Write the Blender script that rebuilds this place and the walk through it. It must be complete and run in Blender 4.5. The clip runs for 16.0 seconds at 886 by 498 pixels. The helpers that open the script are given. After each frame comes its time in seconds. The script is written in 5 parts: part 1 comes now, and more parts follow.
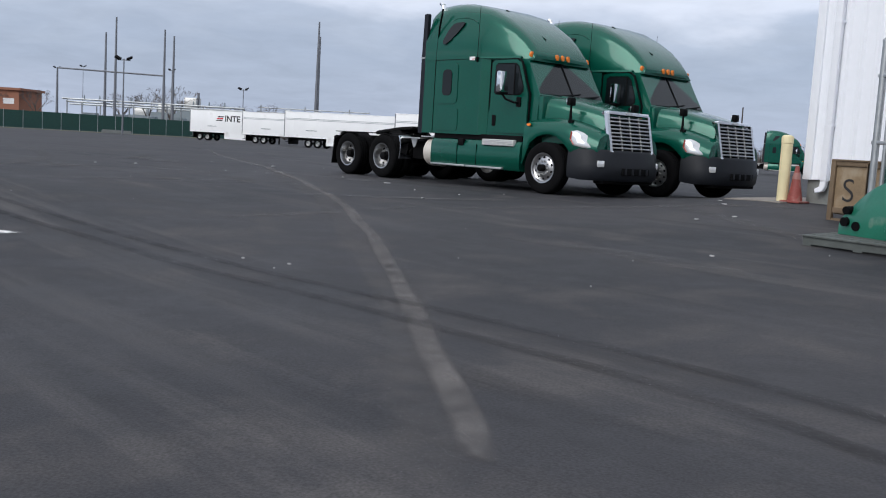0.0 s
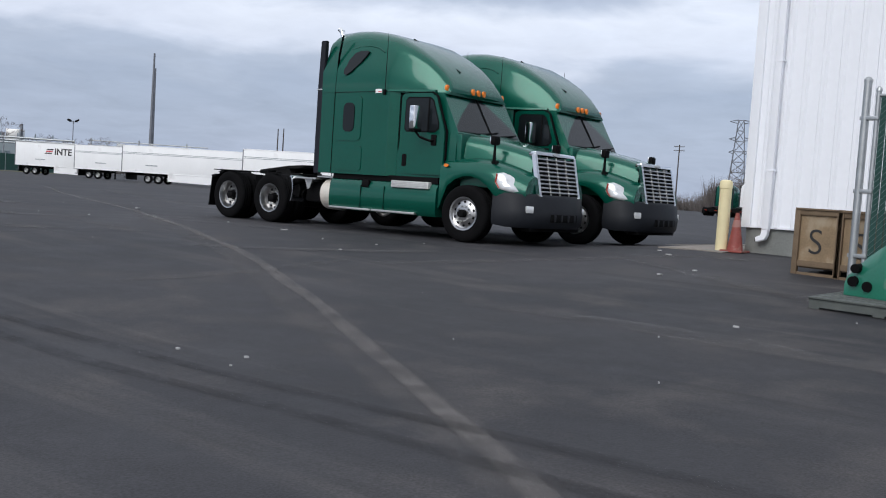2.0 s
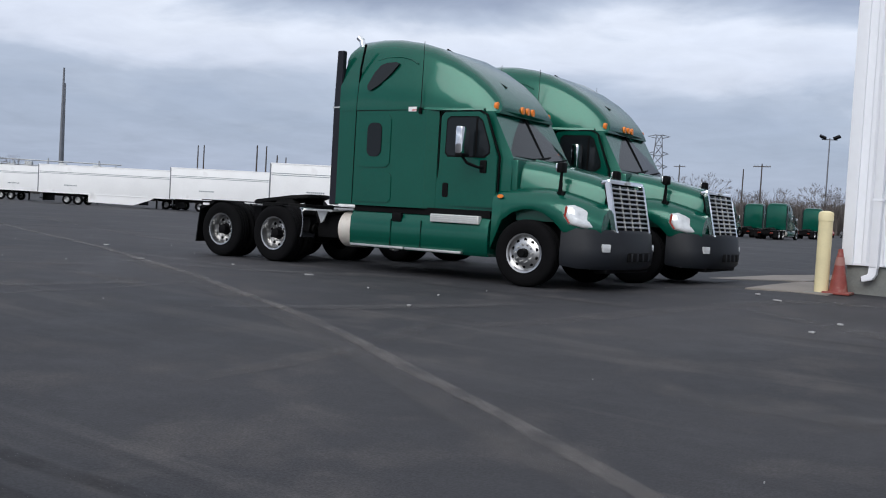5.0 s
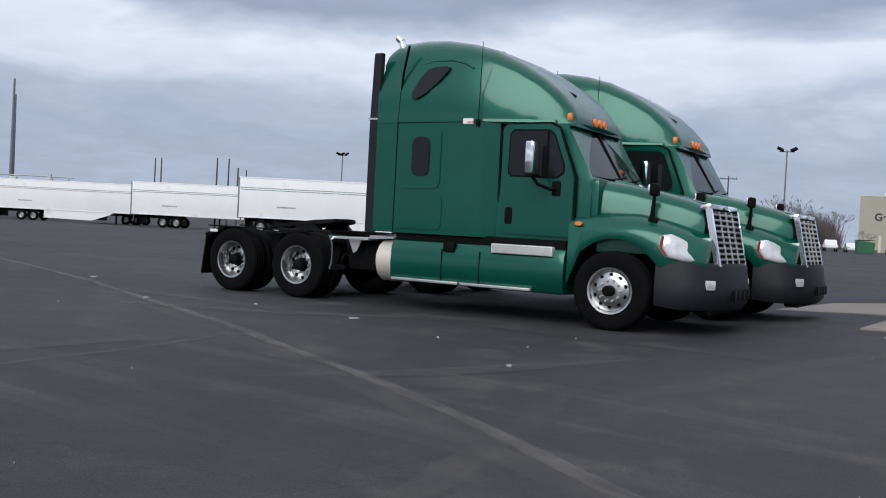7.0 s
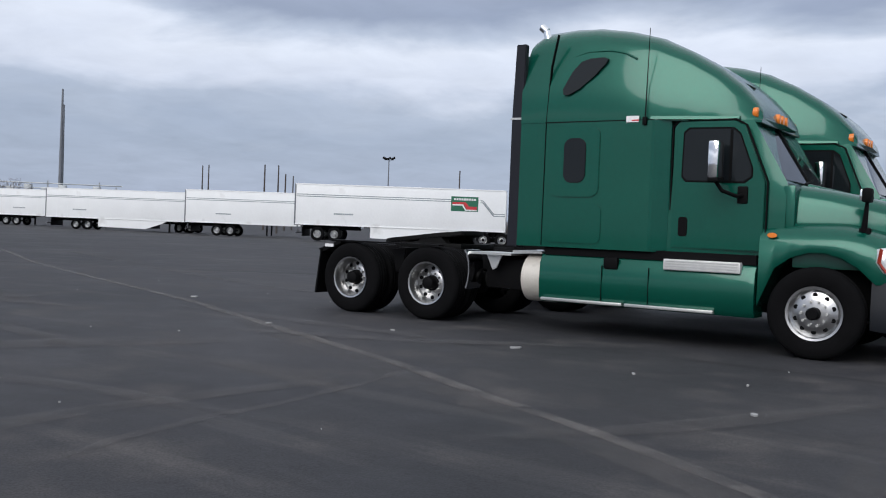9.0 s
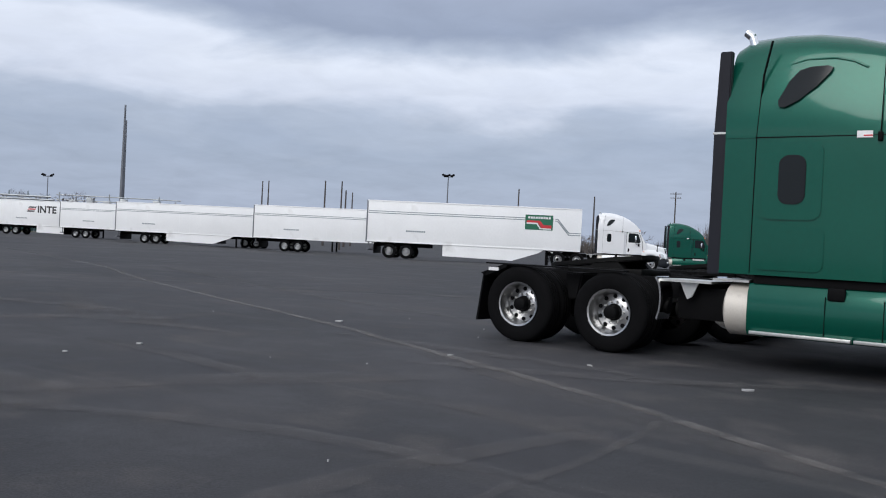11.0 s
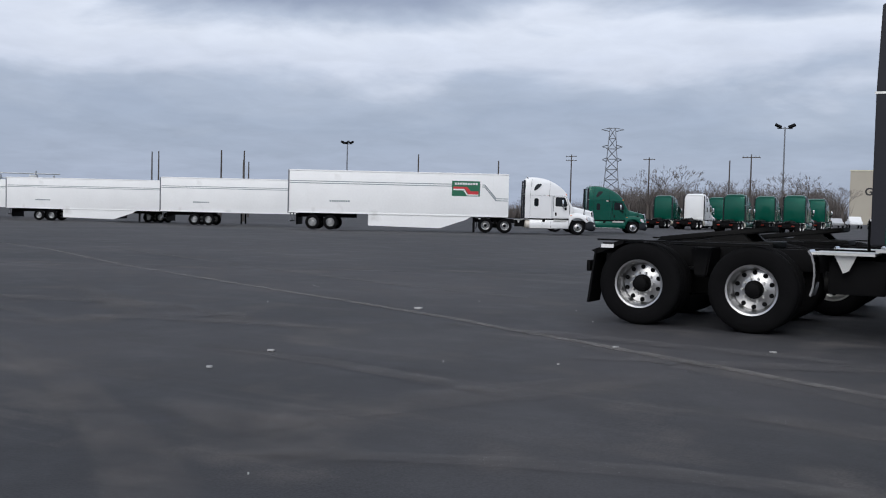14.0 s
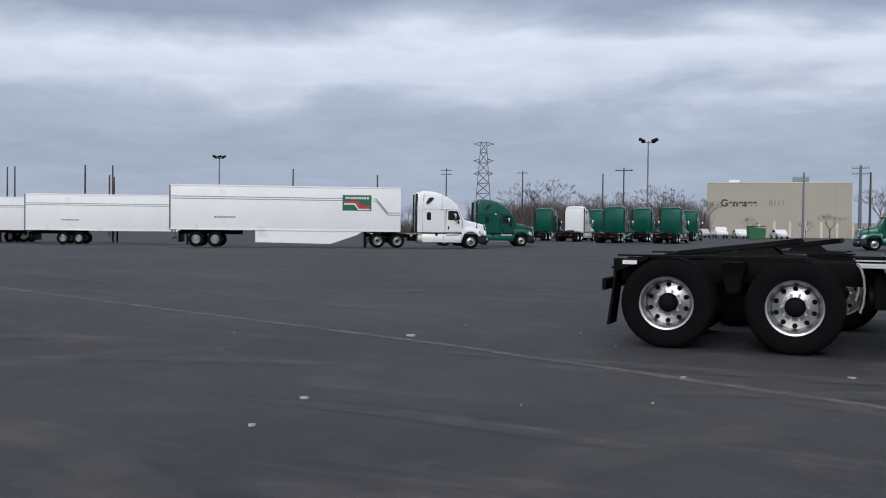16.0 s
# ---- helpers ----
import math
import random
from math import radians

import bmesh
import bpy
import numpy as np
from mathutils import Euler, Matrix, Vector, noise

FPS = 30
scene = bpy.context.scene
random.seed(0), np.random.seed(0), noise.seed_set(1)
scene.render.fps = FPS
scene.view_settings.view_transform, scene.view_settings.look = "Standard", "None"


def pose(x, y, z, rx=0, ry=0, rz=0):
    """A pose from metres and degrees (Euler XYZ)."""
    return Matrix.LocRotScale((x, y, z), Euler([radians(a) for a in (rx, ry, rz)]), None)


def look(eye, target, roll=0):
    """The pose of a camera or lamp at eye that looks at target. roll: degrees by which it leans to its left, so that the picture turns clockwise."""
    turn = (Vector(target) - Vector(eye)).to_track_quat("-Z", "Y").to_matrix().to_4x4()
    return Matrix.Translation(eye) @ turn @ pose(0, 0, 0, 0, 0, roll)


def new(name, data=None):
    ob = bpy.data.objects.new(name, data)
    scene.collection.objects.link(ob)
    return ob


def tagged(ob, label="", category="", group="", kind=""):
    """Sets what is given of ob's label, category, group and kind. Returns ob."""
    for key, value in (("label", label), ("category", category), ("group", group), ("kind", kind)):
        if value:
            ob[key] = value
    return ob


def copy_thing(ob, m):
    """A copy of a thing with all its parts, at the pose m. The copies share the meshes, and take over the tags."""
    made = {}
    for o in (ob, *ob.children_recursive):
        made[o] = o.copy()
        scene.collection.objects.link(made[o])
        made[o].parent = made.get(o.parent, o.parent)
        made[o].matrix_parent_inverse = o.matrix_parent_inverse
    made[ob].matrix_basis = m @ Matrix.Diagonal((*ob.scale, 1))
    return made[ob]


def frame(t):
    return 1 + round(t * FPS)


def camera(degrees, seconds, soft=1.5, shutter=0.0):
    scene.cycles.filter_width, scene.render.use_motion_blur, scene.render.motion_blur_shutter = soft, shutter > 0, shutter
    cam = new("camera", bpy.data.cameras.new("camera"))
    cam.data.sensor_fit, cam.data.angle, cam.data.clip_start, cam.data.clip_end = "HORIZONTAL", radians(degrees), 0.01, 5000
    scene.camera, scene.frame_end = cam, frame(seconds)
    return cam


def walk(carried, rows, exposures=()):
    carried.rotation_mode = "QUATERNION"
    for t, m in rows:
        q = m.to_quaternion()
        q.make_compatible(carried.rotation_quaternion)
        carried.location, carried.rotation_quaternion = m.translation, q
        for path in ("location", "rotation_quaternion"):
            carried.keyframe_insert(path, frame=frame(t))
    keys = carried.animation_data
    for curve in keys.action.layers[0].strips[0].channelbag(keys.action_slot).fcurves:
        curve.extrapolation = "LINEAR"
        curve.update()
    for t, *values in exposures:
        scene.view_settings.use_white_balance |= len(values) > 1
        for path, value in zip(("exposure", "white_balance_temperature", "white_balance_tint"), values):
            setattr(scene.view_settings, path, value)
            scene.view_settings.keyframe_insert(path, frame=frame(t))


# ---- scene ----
cam = camera(49.7, 16.0, soft=1.1)
PATH = [
    (0, (18.187, -13.604, 0.804), (16.707, -12.276, 0.59), 3.4),
    (0.5, (17.59, -13.484, 0.803), (16.161, -12.098, 0.614), 3.6),
    (1, (16.919, -13.311, 0.808), (15.547, -11.864, 0.647), 3.7),
    (1.5, (16.311, -13.195, 0.833), (15.0, -11.69, 0.695), 3.8),
    (2, (15.752, -13.024, 0.839), (14.505, -11.465, 0.721), 3.8),
    (2.5, (15.247, -12.921, 0.879), (14.067, -11.309, 0.775), 3.7),
    (3, (14.751, -12.837, 0.884), (13.618, -11.191, 0.794), 3.8),
    (3.5, (14.25, -12.718, 0.928), (13.122, -11.069, 0.84), 3.5),
    (4, (13.7, -12.606, 0.954), (12.548, -10.973, 0.866), 3.3),
    (6.5, (10.65, -11.47, 1.162), (9.616, -9.758, 1.111), 3.1),
    (7, (10.05, -11.176, 1.188), (9.013, -9.467, 1.141), 3.0),
    (7.5, (9.4, -10.958, 1.201), (8.349, -9.257, 1.156), 2.9),
    (8, (8.877, -10.847, 1.212), (7.812, -9.154, 1.169), 2.5),
    (8.5, (8.477, -10.696, 1.238), (7.389, -9.018, 1.196), 2.3),
    (9, (8.018, -10.615, 1.253), (6.909, -8.951, 1.209), 2.3),
    (9.5, (7.531, -10.592, 1.235), (6.415, -8.933, 1.188), 2.6),
    (10, (7.085, -10.681, 1.247), (5.893, -9.076, 1.213), 2.7),
    (12.5, (4.429, -10.703, 1.257), (3.249, -9.089, 1.265), 3.6),
    (13, (3.94, -10.772, 1.276), (2.822, -9.113, 1.277), 3.4),
    (13.5, (3.465, -10.951, 1.289), (2.402, -9.257, 1.26), 2.1),
    (14, (3.027, -11.108, 1.289), (2.03, -9.376, 1.214), 1.4),
    (14.5, (2.563, -11.147, 1.292), (1.63, -9.38, 1.194), 1.3),
    (15, (2.045, -11.04, 1.296), (1.177, -9.24, 1.208), 1.4),
    (15.5, (1.533, -10.818, 1.294), (0.718, -8.992, 1.233), 0.8),
    (16, (1.013, -10.584, 1.271), (0.259, -8.731, 1.231), 0.7),
]
walk(cam, [(t, look(eye, target, roll)) for t, eye, target, roll in PATH],
     exposures=[(0, 0.42), (4, 0.36), (9, 0.32), (12.5, 0.28), (16, 0.20)])

# ---- light ----
world = bpy.data.worlds.new("sky")
scene.world = world
world.use_nodes = True
wn, wl = world.node_tree.nodes, world.node_tree.links
wn.clear()
w_out, w_bg = wn.new("ShaderNodeOutputWorld"), wn.new("ShaderNodeBackground")
w_sky = wn.new("ShaderNodeTexSky")
w_sky.sky_type, w_sky.sun_disc = "NISHITA", False
w_sky.sun_elevation, w_sky.sun_rotation = radians(36), radians(175)
w_sky.dust_density = 3.0
w_co, w_map, w_sep = wn.new("ShaderNodeTexCoord"), wn.new("ShaderNodeMapping"), wn.new("ShaderNodeSeparateXYZ")
w_n1, w_n2 = wn.new("ShaderNodeTexNoise"), wn.new("ShaderNodeTexNoise")
# clouds lie on a flat layer: direction divided by its height
w_add, w_div = wn.new("ShaderNodeMath"), wn.new("ShaderNodeVectorMath")
w_max = wn.new("ShaderNodeMath")
w_max.operation, w_max.inputs[1].default_value = "MAXIMUM", 0.0
w_add.operation, w_add.inputs[1].default_value = "ADD", 0.16
w_div.operation = "DIVIDE"
wl.new(w_co.outputs["Generated"], w_sep.inputs[0])
wl.new(w_sep.outputs["Z"], w_max.inputs[0])
wl.new(w_max.outputs[0], w_add.inputs[0])
wl.new(w_co.outputs["Generated"], w_div.inputs[0])
wl.new(w_add.outputs[0], w_div.inputs[1])
w_map.inputs["Location"].default_value = (0.55, 0.25, 0)
w_map.inputs["Scale"].default_value = (0.9, 0.9, 0.9)
wl.new(w_div.outputs[0], w_map.inputs[0])
w_n1.inputs["Scale"].default_value, w_n1.inputs["Detail"].default_value, w_n1.inputs["Roughness"].default_value = 1.3, 9, 0.5
w_n1.inputs["Distortion"].default_value = 0.3
wl.new(w_map.outputs[0], w_n1.inputs["Vector"])
# height bands of the overcast, ragged by the cloud noise
w_off, w_zz = wn.new("ShaderNodeMapRange"), wn.new("ShaderNodeMath")
for k, v in zip(("From Min", "From Max", "To Min", "To Max"), (0.3, 0.7, -0.034, 0.034)):
    w_off.inputs[k].default_value = v
wl.new(w_n1.outputs["Fac"], w_off.inputs["Value"])
w_zz.operation = "ADD"
wl.new(w_max.outputs[0], w_zz.inputs[0]), wl.new(w_off.outputs[0], w_zz.inputs[1])
w_ramp = wn.new("ShaderNodeValToRGB")
r = w_ramp.color_ramp
r.elements[0].position, r.elements[0].color = 0.0, (0.39, 0.45, 0.58, 1)
r.elements[1].position, r.elements[1].color = 1.0, (0.80, 0.84, 0.92, 1)
for at, c in ((0.09, (0.33, 0.39, 0.51)), (0.125, (0.40, 0.46, 0.58)), (0.15, (0.60, 0.65, 0.77)), (0.185, (0.68, 0.73, 0.84)), (0.203, (0.44, 0.50, 0.62)), (0.225, (0.29, 0.34, 0.46)), (0.30, (0.34, 0.39, 0.51)), (0.40, (0.60, 0.65, 0.76))):
    r.elements.new(at).color = (*c, 1)
wl.new(w_zz.outputs[0], w_ramp.inputs[0])
# finer billows
w_n2.inputs["Scale"].default_value, w_n2.inputs["Detail"].default_value, w_n2.inputs["Roughness"].default_value = 4.5, 8, 0.6
w_n2.inputs["Distortion"].default_value = 0.4
wl.new(w_map.outputs[0], w_n2.inputs["Vector"])
w_bil, w_bm = wn.new("ShaderNodeMapRange"), wn.new("ShaderNodeVectorMath")
for k, v in zip(("From Min", "From Max", "To Min", "To Max"), (0.3, 0.7, 0.94, 1.06)):
    w_bil.inputs[k].default_value = v
wl.new(w_n2.outputs["Fac"], w_bil.inputs["Value"])
w_bm.operation = "MULTIPLY"
wl.new(w_ramp.outputs[0], w_bm.inputs[0]), wl.new(w_bil.outputs[0], w_bm.inputs[1])
w_mul = wn.new("ShaderNodeVectorMath")
w_mul.operation, w_mul.inputs[1].default_value = "MULTIPLY", (0.10, 0.10, 0.10)
wl.new(w_sky.outputs[0], w_mul.inputs[0])
w_mix = wn.new("ShaderNodeMix")
w_mix.data_type = "RGBA"
w_mix.inputs["Factor"].default_value = 0.9
wl.new(w_mul.outputs[0], w_mix.inputs["A"])
wl.new(w_bm.outputs[0], w_mix.inputs["B"])
wl.new(w_mix.outputs["Result"], w_bg.inputs["Color"])
w_bg.inputs["Strength"].default_value = 0.95
wl.new(w_bg.outputs[0], w_out.inputs[0])

sun = new("sun", bpy.data.lights.new("sun", "SUN"))
sun.data.energy, sun.data.angle, sun.data.color = 1.35, radians(40), (1.0, 0.985, 0.97)
sun.matrix_world = look((4, -50, 36), (0, 0, 0))

# ---- materials ----
def mat(name, color, rough=0.5, metal=0.0, vary=0.12, scale=3.0, bump=0.0, bump_scale=60.0, coat=0.0, dirt=None, dirt_at=0.62, pieces=0.0, spec=0.5):
    m = bpy.data.materials.new(name)
    m.use_nodes = True
    n, l = m.node_tree.nodes, m.node_tree.links
    b = n["Principled BSDF"]
    b.inputs["Roughness"].default_value, b.inputs["Metallic"].default_value = rough, metal
    b.inputs["Specular IOR Level"].default_value = spec
    b.inputs["Coat Weight"].default_value, b.inputs["Coat Roughness"].default_value = coat, 0.06
    co = n.new("ShaderNodeTexCoord")
    big, fine = n.new("ShaderNodeTexNoise"), n.new("ShaderNodeTexNoise")
    big.inputs["Scale"].default_value, big.inputs["Detail"].default_value = scale, 6
    fine.inputs["Scale"].default_value, fine.inputs["Detail"].default_value = scale * 14, 4
    for t in (big, fine):
        l.new(co.outputs["Object"], t.inputs["Vector"])
    avg = n.new("ShaderNodeMix")
    avg.inputs["Factor"].default_value = 0.35
    l.new(big.outputs["Fac"], avg.inputs[2]), l.new(fine.outputs["Fac"], avg.inputs[3])
    rng = n.new("ShaderNodeMapRange")
    rng.inputs["From Min"].default_value, rng.inputs["From Max"].default_value = 0.3, 0.7
    rng.inputs["To Min"].default_value, rng.inputs["To Max"].default_value = 1 - vary, 1 + vary
    l.new(avg.outputs[0], rng.inputs["Value"])
    mul = n.new("ShaderNodeVectorMath")
    mul.operation, mul.inputs[0].default_value = "MULTIPLY", color
    l.new(rng.outputs[0], mul.inputs[1])
    out = mul.outputs[0]
    if pieces:
        info, pr, pm = n.new("ShaderNodeObjectInfo"), n.new("ShaderNodeMapRange"), n.new("ShaderNodeVectorMath")
        pr.inputs["To Min"].default_value, pr.inputs["To Max"].default_value = 1 - pieces, 1 + pieces
        l.new(info.outputs["Random"], pr.inputs["Value"])
        pm.operation = "MULTIPLY"
        l.new(out, pm.inputs[0]), l.new(pr.outputs[0], pm.inputs[1])
        out = pm.outputs[0]
    if dirt:
        ramp, mix = n.new("ShaderNodeMapRange"), n.new("ShaderNodeMix")
        ramp.inputs["From Min"].default_value, ramp.inputs["From Max"].default_value = dirt_at - 0.06, dirt_at + 0.12
        mix.data_type = "RGBA"
        mix.inputs["B"].default_value = (*dirt, 1)
        l.new(big.outputs["Fac"], ramp.inputs["Value"])
        l.new(ramp.outputs[0], mix.inputs["Factor"]), l.new(out, mix.inputs["A"])
        out = mix.outputs["Result"]
    l.new(out, b.inputs["Base Color"])
    if bump:
        bn, bp = n.new("ShaderNodeTexNoise"), n.new("ShaderNodeBump")
        bn.inputs["Scale"].default_value, bn.inputs["Detail"].default_value = bump_scale, 5
        l.new(co.outputs["Object"], bn.inputs["Vector"])
        bp.inputs["Strength"].default_value, bp.inputs["Distance"].default_value = bump, 0.01
        l.new(bn.outputs["Fac"], bp.inputs["Height"]), l.new(bp.outputs[0], b.inputs["Normal"])
    return m


GREEN = mat("green_paint", (0.0006, 0.085, 0.056), 0.27, 0.35, 0.08, 1.2, coat=0.5, spec=0.25)
WHITE_PAINT = mat("white_truck_paint", (0.78, 0.79, 0.80), 0.35, 0, 0.04, 1.0, coat=0.5)
TRAILER_W = mat("trailer_white", (0.87, 0.88, 0.88), 0.45, 0, 0.05, 0.5, dirt=(0.55, 0.54, 0.52), dirt_at=0.66)
TRAILER_GREY = mat("trailer_stripe", (0.20, 0.24, 0.26), 0.5)
PLASTIC = mat("bumper_plastic", (0.011, 0.013, 0.017), 0.55, 0, 0.15, 4, bump=0.08, spec=0.25)
# black parts; also colours the slab drawn as shade under the cab
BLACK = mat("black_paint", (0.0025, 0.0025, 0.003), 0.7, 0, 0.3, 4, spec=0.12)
FAIRING = mat("black_fairing", (0.009, 0.010, 0.016), 0.5, 0, 0.2, 2, spec=0.3)
RUBBER = mat("tyre_rubber", (0.004, 0.004, 0.0045), 0.85, 0, 0.25, 6, bump=0.25, bump_scale=40, spec=0.1)
CHROME = mat("chrome", (0.86, 0.87, 0.88), 0.08, 1.0, 0.03, 2)
ALU = mat("polished_aluminium", (0.50, 0.50, 0.50), 0.30, 1.0, 0.08, 8)
ALU_DULL = mat("dull_aluminium", (0.62, 0.62, 0.60), 0.42, 0.9, 0.12, 6)
TANK_W = mat("tank_end", (0.62, 0.58, 0.52), 0.5, 0.2, 0.12, 5, dirt=(0.35, 0.31, 0.27))
GREASE = mat("greasy_steel", (0.005, 0.005, 0.005), 0.6, 0.05, 0.4, 8, bump=0.2, spec=0.15)
GLASS = mat("dark_tinted_glass", (0.010, 0.013, 0.015), 0.05, 0, 0.05, 1, spec=0.28)
AMBER = mat("amber_lens", (0.80, 0.22, 0.03), 0.25, 0, 0.1, 20)
RED = mat("red_lens", (0.30, 0.03, 0.015), 0.25, 0, 0.1, 20)
LENS = mat("headlight_lens", (0.70, 0.72, 0.73), 0.12, 0.35, 0.25, 9)
STEP_W = mat("step_tread", (0.66, 0.66, 0.64), 0.5, 0.3, 0.15, 9)
INK = mat("ink_black", (0.02, 0.02, 0.022), 0.6)
SIGN_G = mat("sign_green", (0.01, 0.13, 0.07), 0.5)
SIGN_R = mat("sign_red", (0.55, 0.03, 0.04), 0.5)
SIGN_W = mat("sign_white", (0.78, 0.78, 0.78), 0.5)
SIDING = mat("white_siding", (0.84, 0.86, 0.90), 0.42, 0, 0.03, 0.7)
CONCRETE = mat("concrete", (0.20, 0.21, 0.20), 0.9, 0, 0.2, 2.5, bump=0.4, bump_scale=30, dirt=(0.17, 0.17, 0.16), dirt_at=0.58)
SLAB = mat("slab_concrete", (0.24, 0.215, 0.19), 0.9, 0, 0.16, 1.2, bump=0.2, dirt=(0.22, 0.21, 0.2), dirt_at=0.6)
BOLLARD_M = mat("faded_yellow_paint", (0.72, 0.63, 0.38), 0.6, 0, 0.08, 3, dirt=(0.45, 0.36, 0.20), dirt_at=0.7)
CONE_M = mat("faded_orange_plastic", (0.24, 0.05, 0.04), 0.6, 0, 0.25, 8, dirt=(0.28, 0.16, 0.13), dirt_at=0.6)
WOOD = mat("crate_plywood", (0.24, 0.17, 0.10), 0.75, 0, 0.3, 3.5, bump=0.2, dirt=(0.33, 0.27, 0.19), dirt_at=0.56)
WOOD_D = mat("weathered_plank", (0.15, 0.105, 0.065), 0.8, 0, 0.25, 5, bump=0.3)
PALLET_M = mat("grey_pallet_wood", (0.085, 0.095, 0.09), 0.85, 0, 0.25, 5, bump=0.3)
GALV = mat("galvanised_steel", (0.42, 0.44, 0.45), 0.45, 0.8, 0.18, 8)
SLAT_G = mat("green_privacy_slat", (0.010, 0.055, 0.045), 0.55, 0, 0.2, 3)
PART_GREEN = mat("weathered_green_fibreglass", (0.015, 0.15, 0.095), 0.3, 0, 0.15, 3, coat=0.4, dirt=(0.22, 0.26, 0.22), dirt_at=0.7)
DARKGREEN = mat("dumpster_green", (0.02, 0.12, 0.05), 0.6, 0, 0.2, 1)
POLE_M = mat("weathered_steel_pole", (0.17, 0.18, 0.20), 0.6, 0.3, 0.2, 0.5)
WOODPOLE = mat("dark_timber_pole", (0.07, 0.06, 0.055), 0.85, 0, 0.3, 0.8)
BEIGE = mat("beige_panel_wall", (0.40, 0.37, 0.31), 0.8, 0, 0.05, 0.15)
BEIGE_L = mat("pale_panel_wall", (0.62, 0.60, 0.46), 0.8, 0, 0.05, 0.15)
BRICKISH = mat("brown_brick_wall", (0.30, 0.13, 0.08), 0.85, 0, 0.12, 0.4)
BARK = mat("bark", (0.10, 0.085, 0.075), 0.9, 0, 0.25, 1)
BRUSH = mat("bare_brushwood", (0.13, 0.115, 0.108), 0.95, 0, 0.35, 0.4)
GRASS_M = mat("dry_grass", (0.13, 0.13, 0.055), 0.95, 0, 0.35, 0.5)
PAPER = mat("litter", (0.36, 0.36, 0.36), 0.8, 0, 0.2, 9)
CAR_W = mat("car_white", (0.70, 0.71, 0.72), 0.35, 0, 0.05, 1, coat=0.6)
CAR_R = mat("car_red", (0.30, 0.02, 0.02), 0.35, 0, 0.05, 1, coat=0.6)
CAR_S = mat("car_silver", (0.45, 0.46, 0.48), 0.35, 0.4, 0.05, 1, coat=0.6)


def asphalt():
    m = bpy.data.materials.new("worn_asphalt")
    m.use_nodes = True
    n, l = m.node_tree.nodes, m.node_tree.links
    b = n["Principled BSDF"]
    b.inputs["Specular IOR Level"].default_value = 0.22
    co = n.new("ShaderNodeTexCoord")

    def tex(scale, detail, stretch=None, rot=0, rough=0.55):
        t = n.new("ShaderNodeTexNoise")
        t.inputs["Scale"].default_value, t.inputs["Detail"].default_value, t.inputs["Roughness"].default_value = scale, detail, rough
        if stretch:
            mp = n.new("ShaderNodeMapping")
            mp.inputs["Scale"].default_value, mp.inputs["Rotation"].default_value = stretch, (0, 0, radians(rot))
            l.new(co.outputs["Object"], mp.inputs[0]), l.new(mp.outputs[0], t.inputs["Vector"])
        else:
            l.new(co.outputs["Object"], t.inputs["Vector"])
        return t

    def step(src, lo, hi, a, z):
        r = n.new("ShaderNodeMapRange")
        for k, v in zip(("From Min", "From Max", "To Min", "To Max"), (lo, hi, a, z)):
            r.inputs[k].default_value = v
        l.new(src, r.inputs["Value"])
        return r.outputs[0]

    def blend(fac, a, col):
        x = n.new("ShaderNodeMix")
        x.data_type = "RGBA"
        l.new(fac, x.inputs["Factor"])
        if isinstance(a, tuple):
            x.inputs["A"].default_value = a
        else:
            l.new(a, x.inputs["A"])
        x.inputs["B"].default_value = col
        return x.outputs["Result"]

    large, mid, grit = tex(0.16, 5), tex(0.9, 7, rough=0.65), tex(70, 3)
    col = blend(step(large.outputs["Fac"], 0.38, 0.66, 0, 1), (0.026, 0.027, 0.031, 1), (0.047, 0.046, 0.050, 1))
    col = blend(step(mid.outputs["Fac"], 0.52, 0.74, 0, 0.75), col, (0.094, 0.087, 0.085, 1))
    # tyre streaks in three directions
    for rot, c, amount in ((24, (0.112, 0.104, 0.101, 1), 0.6), (-12, (0.104, 0.097, 0.095, 1), 0.5), (58, (0.014, 0.014, 0.016, 1), 0.6), (100, (0.085, 0.078, 0.075, 1), 0.4)):
        s = tex(1.0, 5, (0.09, 1.5, 1), rot, 0.6)
        mask = step(s.outputs["Fac"], 0.60, 0.72, 0, amount)
        mm = n.new("ShaderNodeMath")
        mm.operation = "MULTIPLY"
        l.new(mask, mm.inputs[0]), l.new(step(mid.outputs["Fac"], 0.35, 0.62, 0.2, 1), mm.inputs[1])
        col = blend(mm.outputs[0], col, c)
    g = n.new("ShaderNodeVectorMath")
    g.operation = "MULTIPLY"
    l.new(col, g.inputs[0]), l.new(step(grit.outputs["Fac"], 0.3, 0.7, 0.72, 1.28), g.inputs[1])
    l.new(g.outputs[0], b.inputs["Base Color"])
    l.new(step(mid.outputs["Fac"], 0.3, 0.7, 0.62, 0.85), b.inputs["Roughness"])
    bp, bp2 = n.new("ShaderNodeBump"), n.new("ShaderNodeBump")
    bp.inputs["Strength"].default_value, bp.inputs["Distance"].default_value = 0.35, 0.006
    l.new(grit.outputs["Fac"], bp.inputs["Height"])
    bp2.inputs["Strength"].default_value, bp2.inputs["Distance"].default_value = 0.2, 0.03
    l.new(mid.outputs["Fac"], bp2.inputs["Height"]), l.new(bp.outputs[0], bp2.inputs["Normal"])
    l.new(bp2.outputs[0], b.inputs["Normal"])
    return m


ASPHALT = asphalt()


